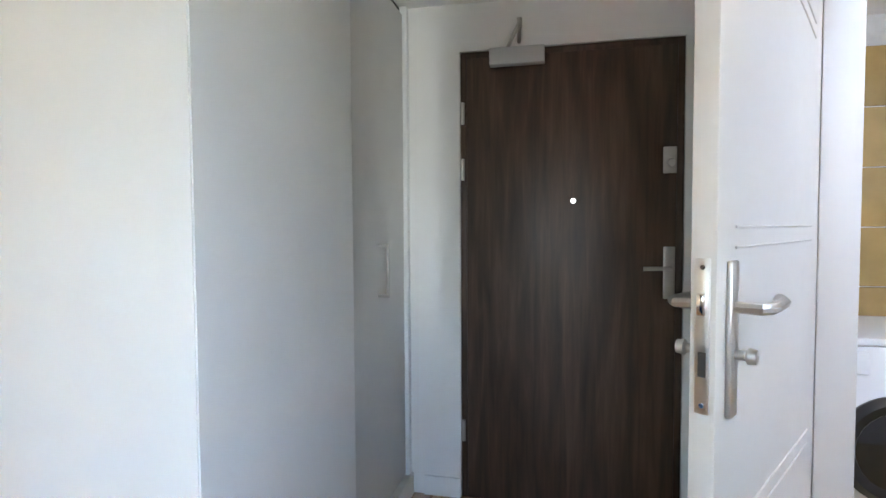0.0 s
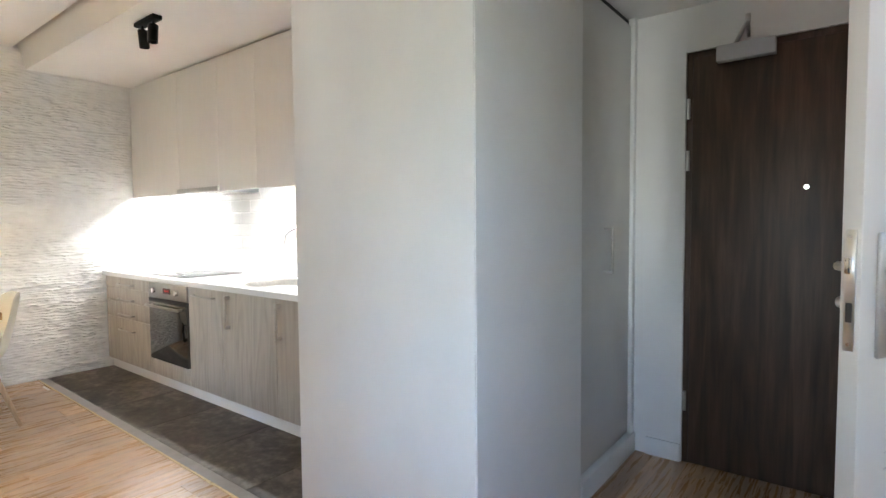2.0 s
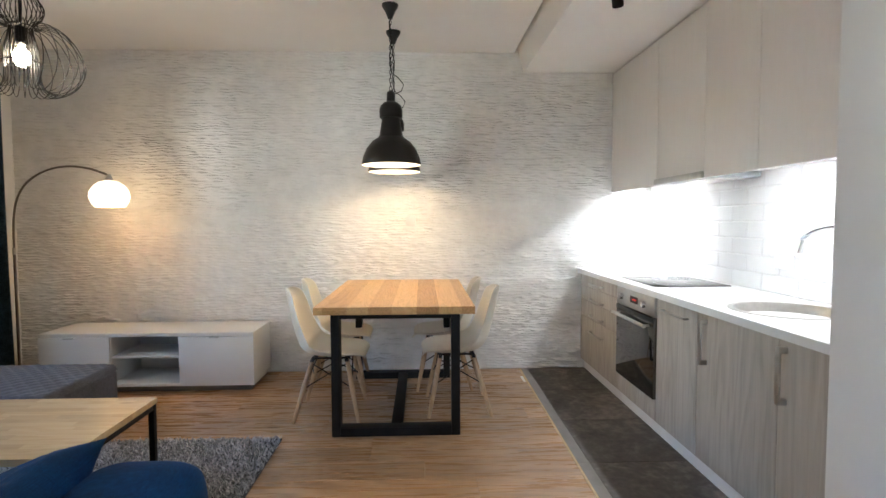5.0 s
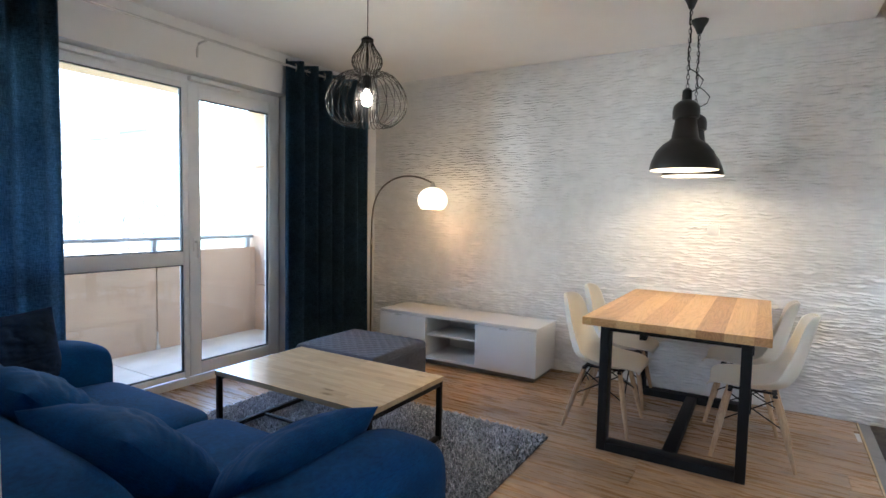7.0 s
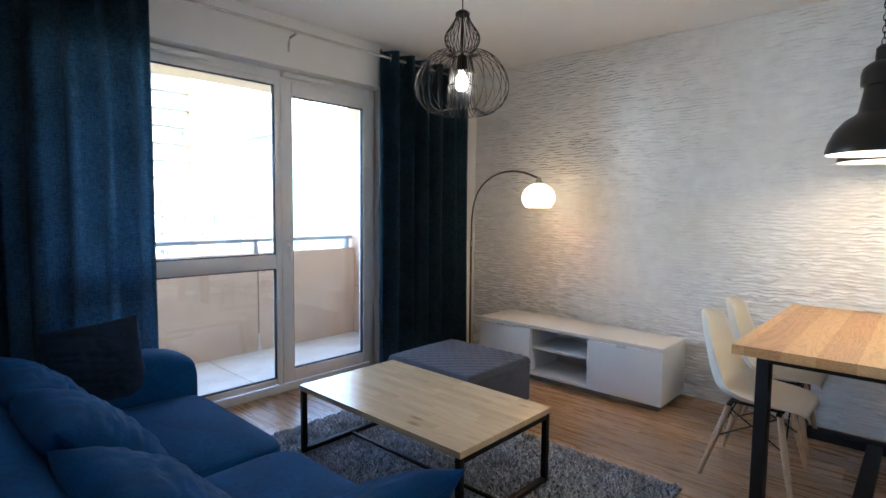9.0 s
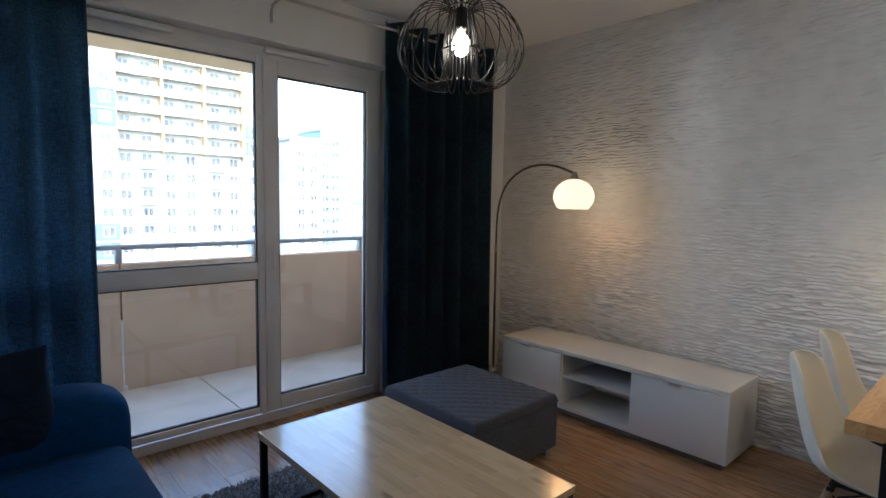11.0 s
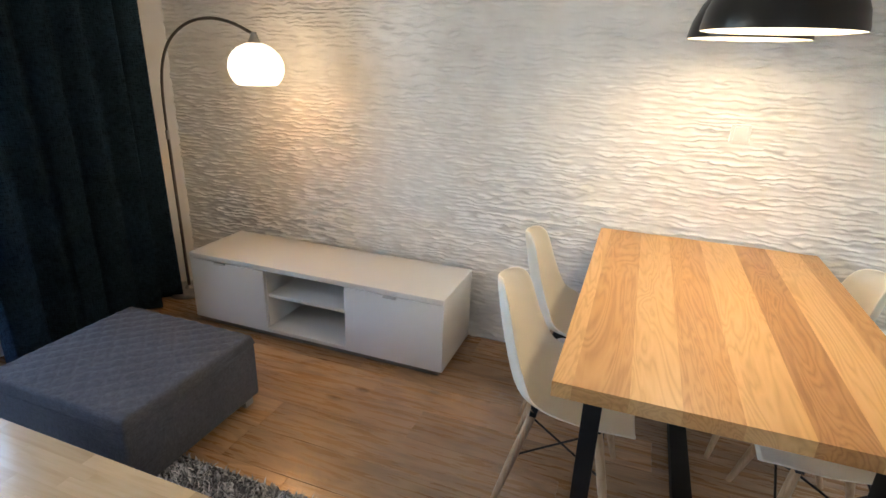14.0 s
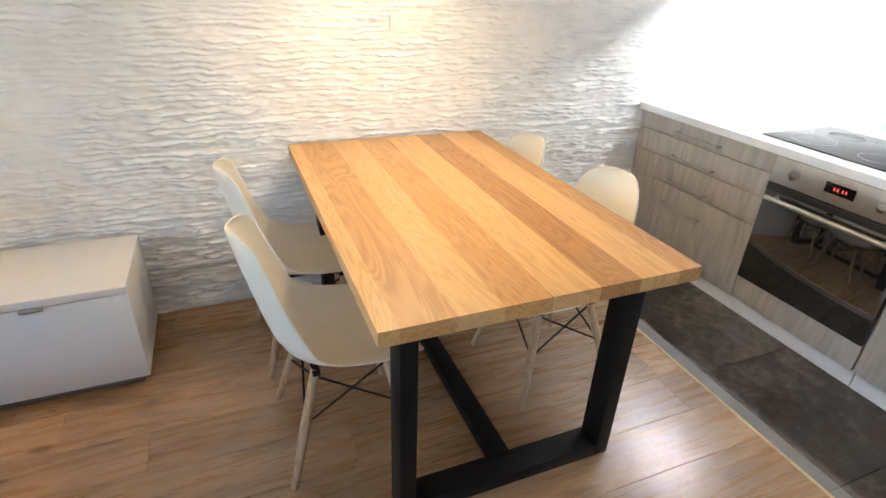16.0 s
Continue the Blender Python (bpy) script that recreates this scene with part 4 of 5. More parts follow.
def spotlight():
    s = thing("ceiling_spotlight", (-2.67, 1.455, KCEIL), "black twin-head ceiling spotlight, switched off", "spotlight")
    part("base", bx(-0.13, -0.028, -0.026, 0.13, 0.028, 0.0, 0.004), BLACK, s)
    for x, tilt in ((-0.07, 6), (0.07, -5)):
        part("stem", rod((x, 0, -0.026), (x, 0, -0.05), 0.007), BLACK, s)
        bm = bmesh.new()
        lathe(bm, [(0.0, 0.0), (0.026, 0.0), (0.029, -0.004), (0.029, -0.105), (0.026, -0.108), (0.024, -0.09), (0.0, -0.085)], 24)
        turn_all(bm, pose(x, 0, -0.048, tilt, tilt * 0.6, 0))
        part("head", bm, BLACK, s)


spotlight()
sw = thing("light_switch", (STONE_X + 0.004, 0.368, 1.274), "white square light switch on the stone wall", "switch")
part("plate", bx(-0.008, -0.04, -0.04, 0.008, 0.04, 0.04, 0.004), LACQUER, sw)
part("rocker", bx(0.008, -0.026, -0.03, 0.012, 0.026, 0.03, 0.002), LACQUER, sw)


# ---- dining table ----
def dining_table():
    x0, x1, y0, y1, top, th = -4.44, -3.012, -0.156, 0.762, 0.785, 0.043
    t = thing("dining_table", ((x0 + x1) / 2, (y0 + y1) / 2, 0), "dining table of oiled ash boards on black steel frames", "table")
    hx, hy = (x1 - x0) / 2, (y1 - y0) / 2
    widths = [0.05, 0.136, 0.12, 0.132, 0.139, 0.126, 0.129, 0.075]
    k = 2 * hy / sum(widths)
    y = -hy
    for w, tone in zip(widths, (0, 1, 0, 1, 0, 2, 0, 1)):
        b = part("board", bx(-hx, y, top - th, hx, y + w * k, top, 0.0), ASHBOARD[tone], t)
        y += w * k
    for s in (-1, 1):
        bm = bmesh.new()
        cx = s * (hx - 0.138)
        lx0, lx1 = cx - 0.045, cx + 0.045
        ly = hy - 0.08
        box(bm, lx0, -ly, 0.0, lx1, -ly + 0.05, top - th - 0.001, 0.003)
        box(bm, lx0, ly - 0.05, 0.0, lx1, ly, top - th - 0.001, 0.003)
        box(bm, lx0, -ly + 0.05, 0.0, lx1, ly - 0.05, 0.05, 0.003)
        box(bm, lx0, -ly + 0.05, top - th - 0.04, lx1, ly - 0.05, top - th - 0.001, 0.003)
        part("leg_frame", bm, BLACK, t, "black steel frame leg")
    part("stretcher", bx(-hx + 0.165, -0.035, 0.0, hx - 0.165, 0.035, 0.05, 0.003), BLACK, t)


dining_table()


# ---- dining chairs ----
def chair(at, turn):
    c = thing("dining_chair", at, "white moulded shell chair on beech dowel legs", "chair", "chairs round the table", turn)
    prof = [(0.235, 0.388), (0.228, 0.404), (0.19, 0.414), (0.12, 0.408), (0.04, 0.402), (-0.05, 0.401), (-0.12, 0.411), (-0.17, 0.437), (-0.2, 0.484), (-0.22, 0.55), (-0.239, 0.63), (-0.259, 0.712), (-0.275, 0.782), (-0.284, 0.82), (-0.287, 0.834)]
    half = [0.15, 0.185, 0.214, 0.23, 0.234, 0.235, 0.234, 0.228, 0.216, 0.202, 0.191, 0.178, 0.152, 0.105, 0.045]
    nu = 24
    bm = bmesh.new()
    rows = []
    m = len(prof)
    for i, ((y, z), w) in enumerate(zip(prof, half)):
        a, b = prof[max(i - 1, 0)], prof[min(i + 1, m - 1)]
        d = Vector((0, b[0] - a[0], b[1] - a[1])).normalized()
        nrm = Vector((0, d.z, -d.y))
        if nrm.z < -0.01 or (abs(nrm.z) <= 0.01 and nrm.y < 0):
            nrm = -nrm
        if i >= 7 and nrm.y < 0:
            nrm = -nrm
        f = i / (m - 1)
        curl = 0.045 * math.sin(math.pi * min(0.5, f * 1.25)) + 0.045 * math.exp(-((f - 0.5) / 0.15) ** 2) + (0.016 * min(1, (f - 0.5) / 0.15) if f > 0.5 else 0)
        if f > 0.85:
            curl *= 1 - 0.75 * (f - 0.85) / 0.15
        row_v = []
        for k in range(nu + 1):
            u = -1 + 2 * k / nu
            off = curl * (abs(u) ** 2.6) - 0.008 * (1 - u * u)
            row_v.append(bm.verts.new(Vector((u * w, y, z)) + nrm * off))
        rows.append(row_v)
    for r0, r1 in zip(rows, rows[1:]):
        for k in range(nu):
            bm.faces.new((r0[k], r0[k + 1], r1[k + 1], r1[k]))
    sh = part("shell", bm, SHELL, c, "white moulded plastic shell")
    sol = sh.modifiers.new("thickness", "SOLIDIFY")
    sol.thickness, sol.offset = 0.007, 0
    sub = sh.modifiers.new("round", "SUBSURF")
    sub.levels = sub.render_levels = 1
    feet = []
    for sx in (-1, 1):
        for yt, yf in ((0.115, 0.195), (-0.105, -0.215)):
            p0, p1 = (sx * 0.125, yt, 0.385), (sx * 0.215, yf, 0.0)
            feet.append((p0, p1))
            bm = bmesh.new()
            tube(bm, [p0, tuple(p0[i] * 0.5 + p1[i] * 0.5 for i in range(3)), p1], 0.015, 14, [0.0145, 0.0165, 0.0105])
            part("leg", bm, BEECH, c)

    def along(i, f):
        p0, p1 = feet[i]
        return tuple(p0[k] + (p1[k] - p0[k]) * f for k in range(3))

    for i, j in ((0, 1), (2, 3), (0, 2), (1, 3)):
        part("brace_wire", rod(along(i, 0.06), along(j, 0.46), 0.004, 6), BLACK, c)
        part("brace_wire", rod(along(j, 0.06), along(i, 0.46), 0.004, 6), BLACK, c)
    bm = bmesh.new()
    for y in (0.115, -0.105):
        box(bm, -0.15, y - 0.012, 0.374, 0.15, y + 0.012, 0.388, 0.002)
    for sx in (-0.1, 0.1):
        box(bm, sx - 0.01, -0.1, 0.382, sx + 0.01, 0.11, 0.392, 0.002)
    part("seat_bracket", bm, BLACK, c)
    return c


first = chair((-3.545, -0.142, 0), 0)
copy_thing(first, pose(-4.105, -0.165, 0, 0, 0, 2))
copy_thing(first, pose(-3.6, 0.69, 0, 0, 0, 181))
copy_thing(first, pose(-4.13, 0.622, 0, 0, 0, 178))


# ---- pendant lamps over the table ----
def pendant(px, py):
    p = thing("pendant_lamp", (px, py, 1.64), "black enamel industrial pendant lamp, lit, on a chain", "pendant lamp", "pendants over the table")
    bm = bmesh.new()
    outer = [(1.04 * r, 1.035 * z) for r, z in ((0.186, 0.0), (0.186, 0.012), (0.178, 0.05), (0.155, 0.105), (0.12, 0.148), (0.085, 0.172), (0.074, 0.185), (0.06, 0.27), (0.058, 0.292), (0.072, 0.298), (0.073, 0.345), (0.066, 0.372), (0.045, 0.392), (0.027, 0.4), (0.025, 0.455), (0.012, 0.468), (0.0, 0.47))]
    lathe(bm, outer, 48)
    part("shade", bm, BLACKGLOSS, p, "black enamel bell shade")
    bm = bmesh.new()
    lathe(bm, [(0.191, 0.001), (0.181, 0.05), (0.152, 0.102), (0.118, 0.144), (0.08, 0.168), (0.0, 0.172)], 48)
    part("reflector", bm, LACQUER, p, "white enamel inside")
    bm = bmesh.new()
    lathe(bm, [(0.0, 0.02), (0.025, 0.026), (0.038, 0.05), (0.034, 0.08), (0.02, 0.11), (0.018, 0.14)], 24)
    b = part("bulb", bm, WARMBULB, p)
    b.visible_shadow = False
    # chain links up to the ceiling
    L = CEIL - 1.64 - 0.05
    bm = bmesh.new()
    z, i = 0.484, 0
    while z < L:
        ring = [(0.008 * math.cos(a) * (1 if i % 2 else 0), 0.008 * math.cos(a) * (0 if i % 2 else 1), z + 0.014 + 0.017 * math.sin(a)) for a in [2 * math.pi * k / 12 for k in range(13)]]
        tube(bm, ring, 0.0022, 5)
        z += 0.0265
        i += 1
    part("chain", bm, BLACK, p)
    bm = bmesh.new()
    tube(bm, [(0.0, 0.02, 0.46), (0.03, 0.07, 0.475), (0.02, 0.085, 0.52), (0.012, 0.05, 0.565), (0.01, 0.004, 0.6)] + [(0.006 * math.sin(k), 0.006 * math.cos(k), 0.6 + (L - 0.6) * k / 12) for k in range(1, 13)], 0.0032, 6)
    part("cable", bm, BLACK, p)
    bm = bmesh.new()
    lathe(bm, [(0.0, L - 0.045), (0.014, L - 0.04), (0.03, L + 0.0), (0.052, L + 0.036), (0.054, L + 0.05), (0.0, L + 0.05)], 28)
    part("canopy", bm, BLACKGLOSS, p)


for px, py in PENDANTS:
    pendant(px, py)


# ---- wire cage lamp ----
def cage_lamp():
    c = thing("cage_lamp", (-2.49, -1.312, 2.005), "black wire onion-shaped pendant lamp, lit", "pendant lamp")
    prof = [(r if z > 0.12 and r < 0.1 else r * 0.97, z if z > 0.12 else z * 0.92) for r, z in ((0.03, 0.335), (0.032, 0.315), (0.055, 0.275), (0.085, 0.235), (0.09, 0.205), (0.075, 0.17), (0.045, 0.14), (0.05, 0.13), (0.1, 0.145), (0.16, 0.13), (0.215, 0.075), (0.246, 0.0), (0.24, -0.07), (0.205, -0.13), (0.15, -0.168), (0.1, -0.165), (0.072, -0.13), (0.066, -0.07), (0.068, 0.02), (0.05, 0.1), (0.042, 0.13))]
    # smooth the outline by halving twice
    for _ in range(2):
        q = [prof[0]]
        for a, b in zip(prof, prof[1:]):
            q += [(a[0] * 0.75 + b[0] * 0.25, a[1] * 0.75 + b[1] * 0.25), (a[0] * 0.25 + b[0] * 0.75, a[1] * 0.25 + b[1] * 0.75)]
        prof = q + [prof[-1]]
    me = None
    N = 27
    for i in range(N):
        a = 2 * math.pi * i / N
        if me is None:
            bm = bmesh.new()
            tube(bm, [(r, 0, z) for r, z in prof], 0.0019, 5)
            ob = part("wire", bm, WIRE, c)
            me = ob.data
        else:
            ob = new("wire", me)
            ob.parent = c
        ob.matrix_basis = pose(0, 0, 0, 0, 0, math.degrees(a))
    for r, z in ((0.031, 0.33), (0.046, 0.137), (0.069, -0.02)):
        bm = bmesh.new()
        lathe(bm, [(r, -0.003), (r + 0.004, 0.0), (r, 0.003), (r - 0.004, 0.0), (r, -0.003)], 32, (0, 0, z))
        part("ring", bm, WIRE, c)
    bm = bmesh.new()
    lathe(bm, [(0.0, 0.352), (0.02, 0.35), (0.036, 0.338), (0.036, 0.328), (0.0, 0.326)], 28)
    part("cap", bm, BLACK, c)
    bm = bmesh.new()
    lathe(bm, [(0.006, 0.33), (0.006, 0.14), (0.022, 0.13), (0.024, 0.06), (0.018, 0.055), (0.0, 0.055)], 20)
    part("holder", bm, BLACK, c)
    bm = bmesh.new()
    lathe(bm, [(0.013, 0.05), (0.015, 0.038), (0.026, 0.027), (0.033, 0.006), (0.033, -0.012), (0.024, -0.032), (0.012, -0.041), (0.0, -0.043)], 24)
    b = part("bulb", bm, BULB, c)
    b.visible_shadow = False
    part("cord", rod((0, 0, 0.35), (0, 0, CEIL - 2.005), 0.003, 8), BLACK, c)
    bm = bmesh.new()
    lathe(bm, [(0.0, 0.624), (0.03, 0.629), (0.05, 0.659), (0.05, 0.67), (0.0, 0.67)], 24)
    part("canopy", bm, BLACK, c)


cage_lamp()


# ---- arc floor lamp ----
def arc_lamp():
    a = thing("floor_lamp", (-4.31, -2.742, 0), "slim dark nickel arc floor lamp with a lit opal glass shade", "floor lamp")
    bm = bmesh.new()
    lathe(bm, [(0.0, 0.0), (0.13, 0.0), (0.135, 0.01), (0.13, 0.025), (0.03, 0.03), (0.016, 0.05), (0.0, 0.05)], 40)
    part("base", bm, STEEL, a)
    part("pole", rod((0, 0, 0.04), (0, 0, 1.05), 0.0095), BRONZE, a)
    part("joint", rod((0, 0, 1.02), (0, 0, 1.075), 0.0125), NICKEL, a)
    ex, ey = -4.11 + 4.31, -1.88 + 2.742
    # the arm rises steeply, crests past the middle and dips to the shade
    crest = [(0.0, 1.06), (0.0, 1.2), (0.01, 1.33), (0.05, 1.465), (0.16, 1.59), (0.36, 1.675), (0.58, 1.703), (0.8, 1.682), (1.0, 1.622)]
    for _ in range(3):
        q = [crest[0]]
        for p0, p1 in zip(crest, crest[1:]):
            q += [(p0[0] * 0.75 + p1[0] * 0.25, p0[1] * 0.75 + p1[1] * 0.25), (p0[0] * 0.25 + p1[0] * 0.75, p0[1] * 0.25 + p1[1] * 0.75)]
        crest = q + [crest[-1]]
    pts = [(ex * d, ey * d, z) for d, z in crest]
    part("arc", tube(bmesh.new(), pts, 0.008, 8), BRONZE, a)
    bm = bmesh.new()
    lathe(bm, [(0.0, 0.165), (0.012, 0.163), (0.022, 0.135), (0.034, 0.112), (0.03, 0.108)], 20, (ex, ey, 1.468))
    part("cap", bm, STEEL, a)
    bm = bmesh.new()
    prof = [(0.135 * math.cos(t), 0.118 * math.sin(t)) for t in [-0.78 + (math.pi / 2 + 0.78 - 0.22) * i / 18 for i in range(19)]]
    lathe(bm, prof, 40, (ex, ey, 1.468))
    sh = part("shade", bm, OPAL, a, "lit opal glass globe shade")
    sh.visible_shadow = False


arc_lamp()


# ---- low media cabinet ----
def media_cabinet():
    x0, x1, y0, y1 = -4.44, -4.0, -2.372, -0.805
    m = thing("media_cabinet", ((x0 + x1) / 2, (y0 + y1) / 2, 0), "low glossy white media cabinet with two doors and open shelves", "cabinet")
    hx, hy = (x1 - x0) / 2, (y1 - y0) / 2
    a, b = -1.86 + 1.5885, -1.358 + 1.5885
    part("plinth", bx(-hx + 0.03, -hy + 0.03, 0.0, hx - 0.035, hy - 0.03, 0.045, 0.002), STRIPGREY, m)
    part("top", bx(-hx, -hy, 0.42, hx, hy, 0.448, 0.002), LACQUER, m)
    part("bottom", bx(-hx, -hy, 0.045, hx, hy, 0.068, 0.002), LACQUER, m)
    for y in (-hy, hy - 0.02):
        part("side_panel", bx(-hx, y, 0.0685, hx, y + 0.02, 0.4195, 0.002), LACQUER, m)
    for y in (a - 0.018, b):
        part("divider", bx(-hx + 0.006, y, 0.0685, hx - 0.022, y + 0.018, 0.4195, 0.001), LACQUER, m)
    part("back_panel", bx(-hx, -hy + 0.02, 0.0685, -hx + 0.005, hy - 0.02, 0.4195, 0), LACQUER, m)
    part("shelf", bx(-hx + 0.006, a, 0.252, hx - 0.03, b, 0.27, 0.001), LACQUER, m)
    for y0d, y1d, hc in ((-hy + 0.001, a - 0.002, -2.151 + 1.5885), (b + 0.002, hy - 0.001, -1.093 + 1.5885)):
        d = part("door", bx(hx - 0.018, y0d, 0.047, hx + 0.001, y1d, 0.416, 0.0015), LACQUER, m)
        part("pull", bx(hx - 0.004, hc - 0.035, 0.408, hx + 0.016, hc + 0.035, 0.4175, 0.002), STEEL, d, "small steel edge pull")


media_cabinet()


# ---- pouf ----
def pouf():
    x0, x1, y0, y1 = -3.512, -2.84, -2.266, -1.525
    p = thing("footstool", ((x0 + x1) / 2, (y0 + y1) / 2, 0), "square grey-blue quilted footstool on short feet", "footstool")
    hx, hy, zt = (x1 - x0) / 2, (y1 - y0) / 2, 0.345
    part("body", bx(-hx, -hy, 0.045, hx, hy, zt - 0.03, 0.02, 3), QUILT, p)
    def fn(u, v):
        du, dv = hx * u, hy * v
        e = min(1, (1 - abs(u)) / 0.06) * min(1, (1 - abs(v)) / 0.06)
        e = math.sqrt(max(0.0, 1 - (1 - e) ** 2))
        q = abs(math.sin((du + dv) * math.pi / 0.082)) * abs(math.sin((du - dv) * math.pi / 0.082))
        return (du, dv, zt - 0.034 + 0.04 * e + 0.006 * math.sqrt(q) * e + 0.012 * (1 - u * u) * (1 - v * v))

    n = 110
    bm = grid_mesh("quilted_top", [-1 + 2 * i / n for i in range(n + 1)], [-1 + 2 * i / n for i in range(n + 1)], fn, QUILT)
    part("quilted_top", bm, QUILT, p)
    for sx in (-1, 1):
        for sy in (-1, 1):
            cx, cy = sx * (hx - 0.05), sy * (hy - 0.05)
            part("foot", bx(cx - 0.025, cy - 0.025, 0.0, cx + 0.025, cy + 0.025, 0.05, 0.003), GALV, p)


pouf()


# ---- coffee table ----
def coffee_table():
    x0, x1, y0, y1, top, th = -2.675, -1.99, -2.03, -0.862, 0.4, 0.028
    t = thing("coffee_table", ((x0 + x1) / 2, (y0 + y1) / 2, 0.022), "coffee table of pale oak staves on a thin black steel frame", "table")
    hx, hy = (x1 - x0) / 2, (y1 - y0) / 2
    top -= 0.022
    rnd = random.Random(12)
    n = 15
    sw = 2 * hx / n
    for i in range(n):
        y = -hy
        first_cut = True
        while y < hy - 1e-6:
            ln_ = rnd.uniform(0.22, 0.46) if not first_cut else rnd.uniform(0.08, 0.4)
            first_cut = False
            e = y + ln_
            if e > hy - 0.07:
                e = hy
            part("stave", bx(-hx + i * sw, y, top - th, -hx + (i + 1) * sw, e, top, 0.0), PINESTAVE, t)
            y = e
    q = 0.028
    for s in (-1, 1):
        bm = bmesh.new()
        ya = s * (hy - 0.004) - (q if s > 0 else 0)
        box(bm, -hx + 0.004, ya, 0, -hx + 0.004 + q, ya + q, top - th - 0.001, 0.002)
        box(bm, hx - 0.004 - q, ya, 0, hx - 0.004, ya + q, top - th - 0.001, 0.002)
        box(bm, -hx + 0.004 + q, ya, 0, hx - 0.004 - q, ya + q, q * 0.9, 0.002)
        box(bm, -hx + 0.004 + q, ya, top - th - q, hx - 0.004 - q, ya + q, top - th - 0.001, 0.002)
        part("leg_frame", bm, BLACK, t, "black steel end frame")
    part("stretcher", bx(-0.008, -hy + 0.033, 0.004, 0.008, hy - 0.033, 0.02, 0.002), BLACK, t)


coffee_table()


# ---- rug ----
def rug():
    x0, x1, y0, y1 = -3.09, -1.0, -2.36, -0.36
    r = thing("rug", ((x0 + x1) / 2, (y0 + y1) / 2, 0), "grey deep-pile shag rug under the coffee table", "rug")
    hx, hy = (x1 - x0) / 2, (y1 - y0) / 2
    part("backing", bx(-hx, -hy, 0.0005, hx, hy, 0.008, 0.002), QUILT, r)
    g = np.random.default_rng(2)
    n = 52000
    px, py = g.uniform(-hx, hx, n), g.uniform(-hy, hy, n)
    ang, lean, tall = g.uniform(0, 6.283, n), g.uniform(0.004, 0.028, n), g.uniform(0.01, 0.024, n)
    la = g.uniform(0, 6.283, n)
    w = g.uniform(0.0025, 0.0045, n)
    base = np.stack([px, py, np.full(n, 0.006)], -1)
    side = np.stack([np.cos(ang) * w, np.sin(ang) * w, np.zeros(n)], -1)
    mid = base + np.stack([np.cos(la) * lean * 0.4, np.sin(la) * lean * 0.4, tall * 0.7], -1)
    tip = base + np.stack([np.cos(la) * lean, np.sin(la) * lean, tall], -1)
    v = np.stack([base - side, base + side, mid + side * 0.9, mid - side * 0.9, tip], 1).reshape(-1, 3)
    o = np.arange(n) * 5
    faces = [f for k in o.tolist() for f in ((k, k + 1, k + 2, k + 3), (k + 3, k + 2, k + 4))]
    me = bpy.data.meshes.new("tufting")
    me.from_pydata(v.tolist(), [], faces)
    me.materials.append(SHAG)
    ob = new("tufting", me)
    ob.parent = r
    tagged(ob, "grey shag pile", kind="stuff")


rug()


# ---- sofa and its cushions ----
def soft_box(x0, y0, z0, x1, y1, z1, r, crown=0.0, axis=2, seed=0, cuts=5):
    bm = bx(x0, y0, z0, x1, y1, z1, 0)
    bmesh.ops.subdivide_edges(bm, edges=bm.edges[:], cuts=cuts, use_grid_fill=True)
    bm.normal_update()
    c = Vector(((x0 + x1) / 2, (y0 + y1) / 2, (z0 + z1) / 2))
    h = Vector((abs(x1 - x0) / 2, abs(y1 - y0) / 2, abs(z1 - z0) / 2))
    for v in bm.verts:
        d = v.co - c
        # pull the points of the box onto a rounded box
        inner = Vector([max(-h[i] + r, min(h[i] - r, d[i])) for i in range(3)])
        e = d - inner
        if e.length > 1e-6:
            d = inner + e.normalized() * min(e.length, r)
        o = [i for i in range(3) if i != axis]
        f = (1 - (d[o[0]] / h[o[0]]) ** 2) * (1 - (d[o[1]] / h[o[1]]) ** 2)
        d[axis] += crown * max(0, f) * (1 if d[axis] > 0 else 0)
        d += 0.004 * Vector(noise.noise_vector((d + Vector((seed, 3 * seed, 0))) * 7))
        v.co = c + d
    return bm


def subsurf(ob, n=2):
    s = ob.modifiers.new("soft", "SUBSURF")
    s.levels = s.render_levels = n


def sofa():
    s = thing("sofa", (-0.9, -1.37, 0), "blue velvet two-seat sofa with rounded arms", "sofa")
    ox, oy = -0.9, -1.37

    def add(name, x0, y0, z0, x1, y1, z1, r, crown=0.0, axis=2, seed=0, cuts=5):
        ob = part(name, soft_box(x0 - ox, y0 - oy, z0, x1 - ox, y1 - oy, z1, r, crown, axis, seed, cuts), VELVET, s)
        subsurf(ob)
        return ob

    add("base", -1.44, -2.55, 0.06, -0.42, -0.2, 0.3, 0.03, 0, 2, 1)
    add("seat_cushion", -1.53, -2.235, 0.29, -0.72, -1.36, 0.45, 0.05, 0.025, 2, 2, 7)
    add("seat_cushion", -1.53, -1.352, 0.29, -0.72, -0.475, 0.45, 0.05, 0.025, 2, 3, 7)
    add("backrest", -0.74, -2.3, 0.28, -0.37, -0.44, 0.74, 0.1, 0, 2, 4, 7)
    for y0, y1, sd in ((-2.6, -2.225, 5), (-0.485, -0.115, 6)):
        add("armrest", -1.57, y0, 0.05, -0.38, y1, 0.635, 0.13, 0.0, 2, sd, 7)
    for x in (-1.38, -0.5):
        for y in (-2.45, -0.27):
            part("foot", rod((x - ox, y - oy, 0), (x - ox, y - oy, 0.07), 0.025), BLACK, s)


sofa()


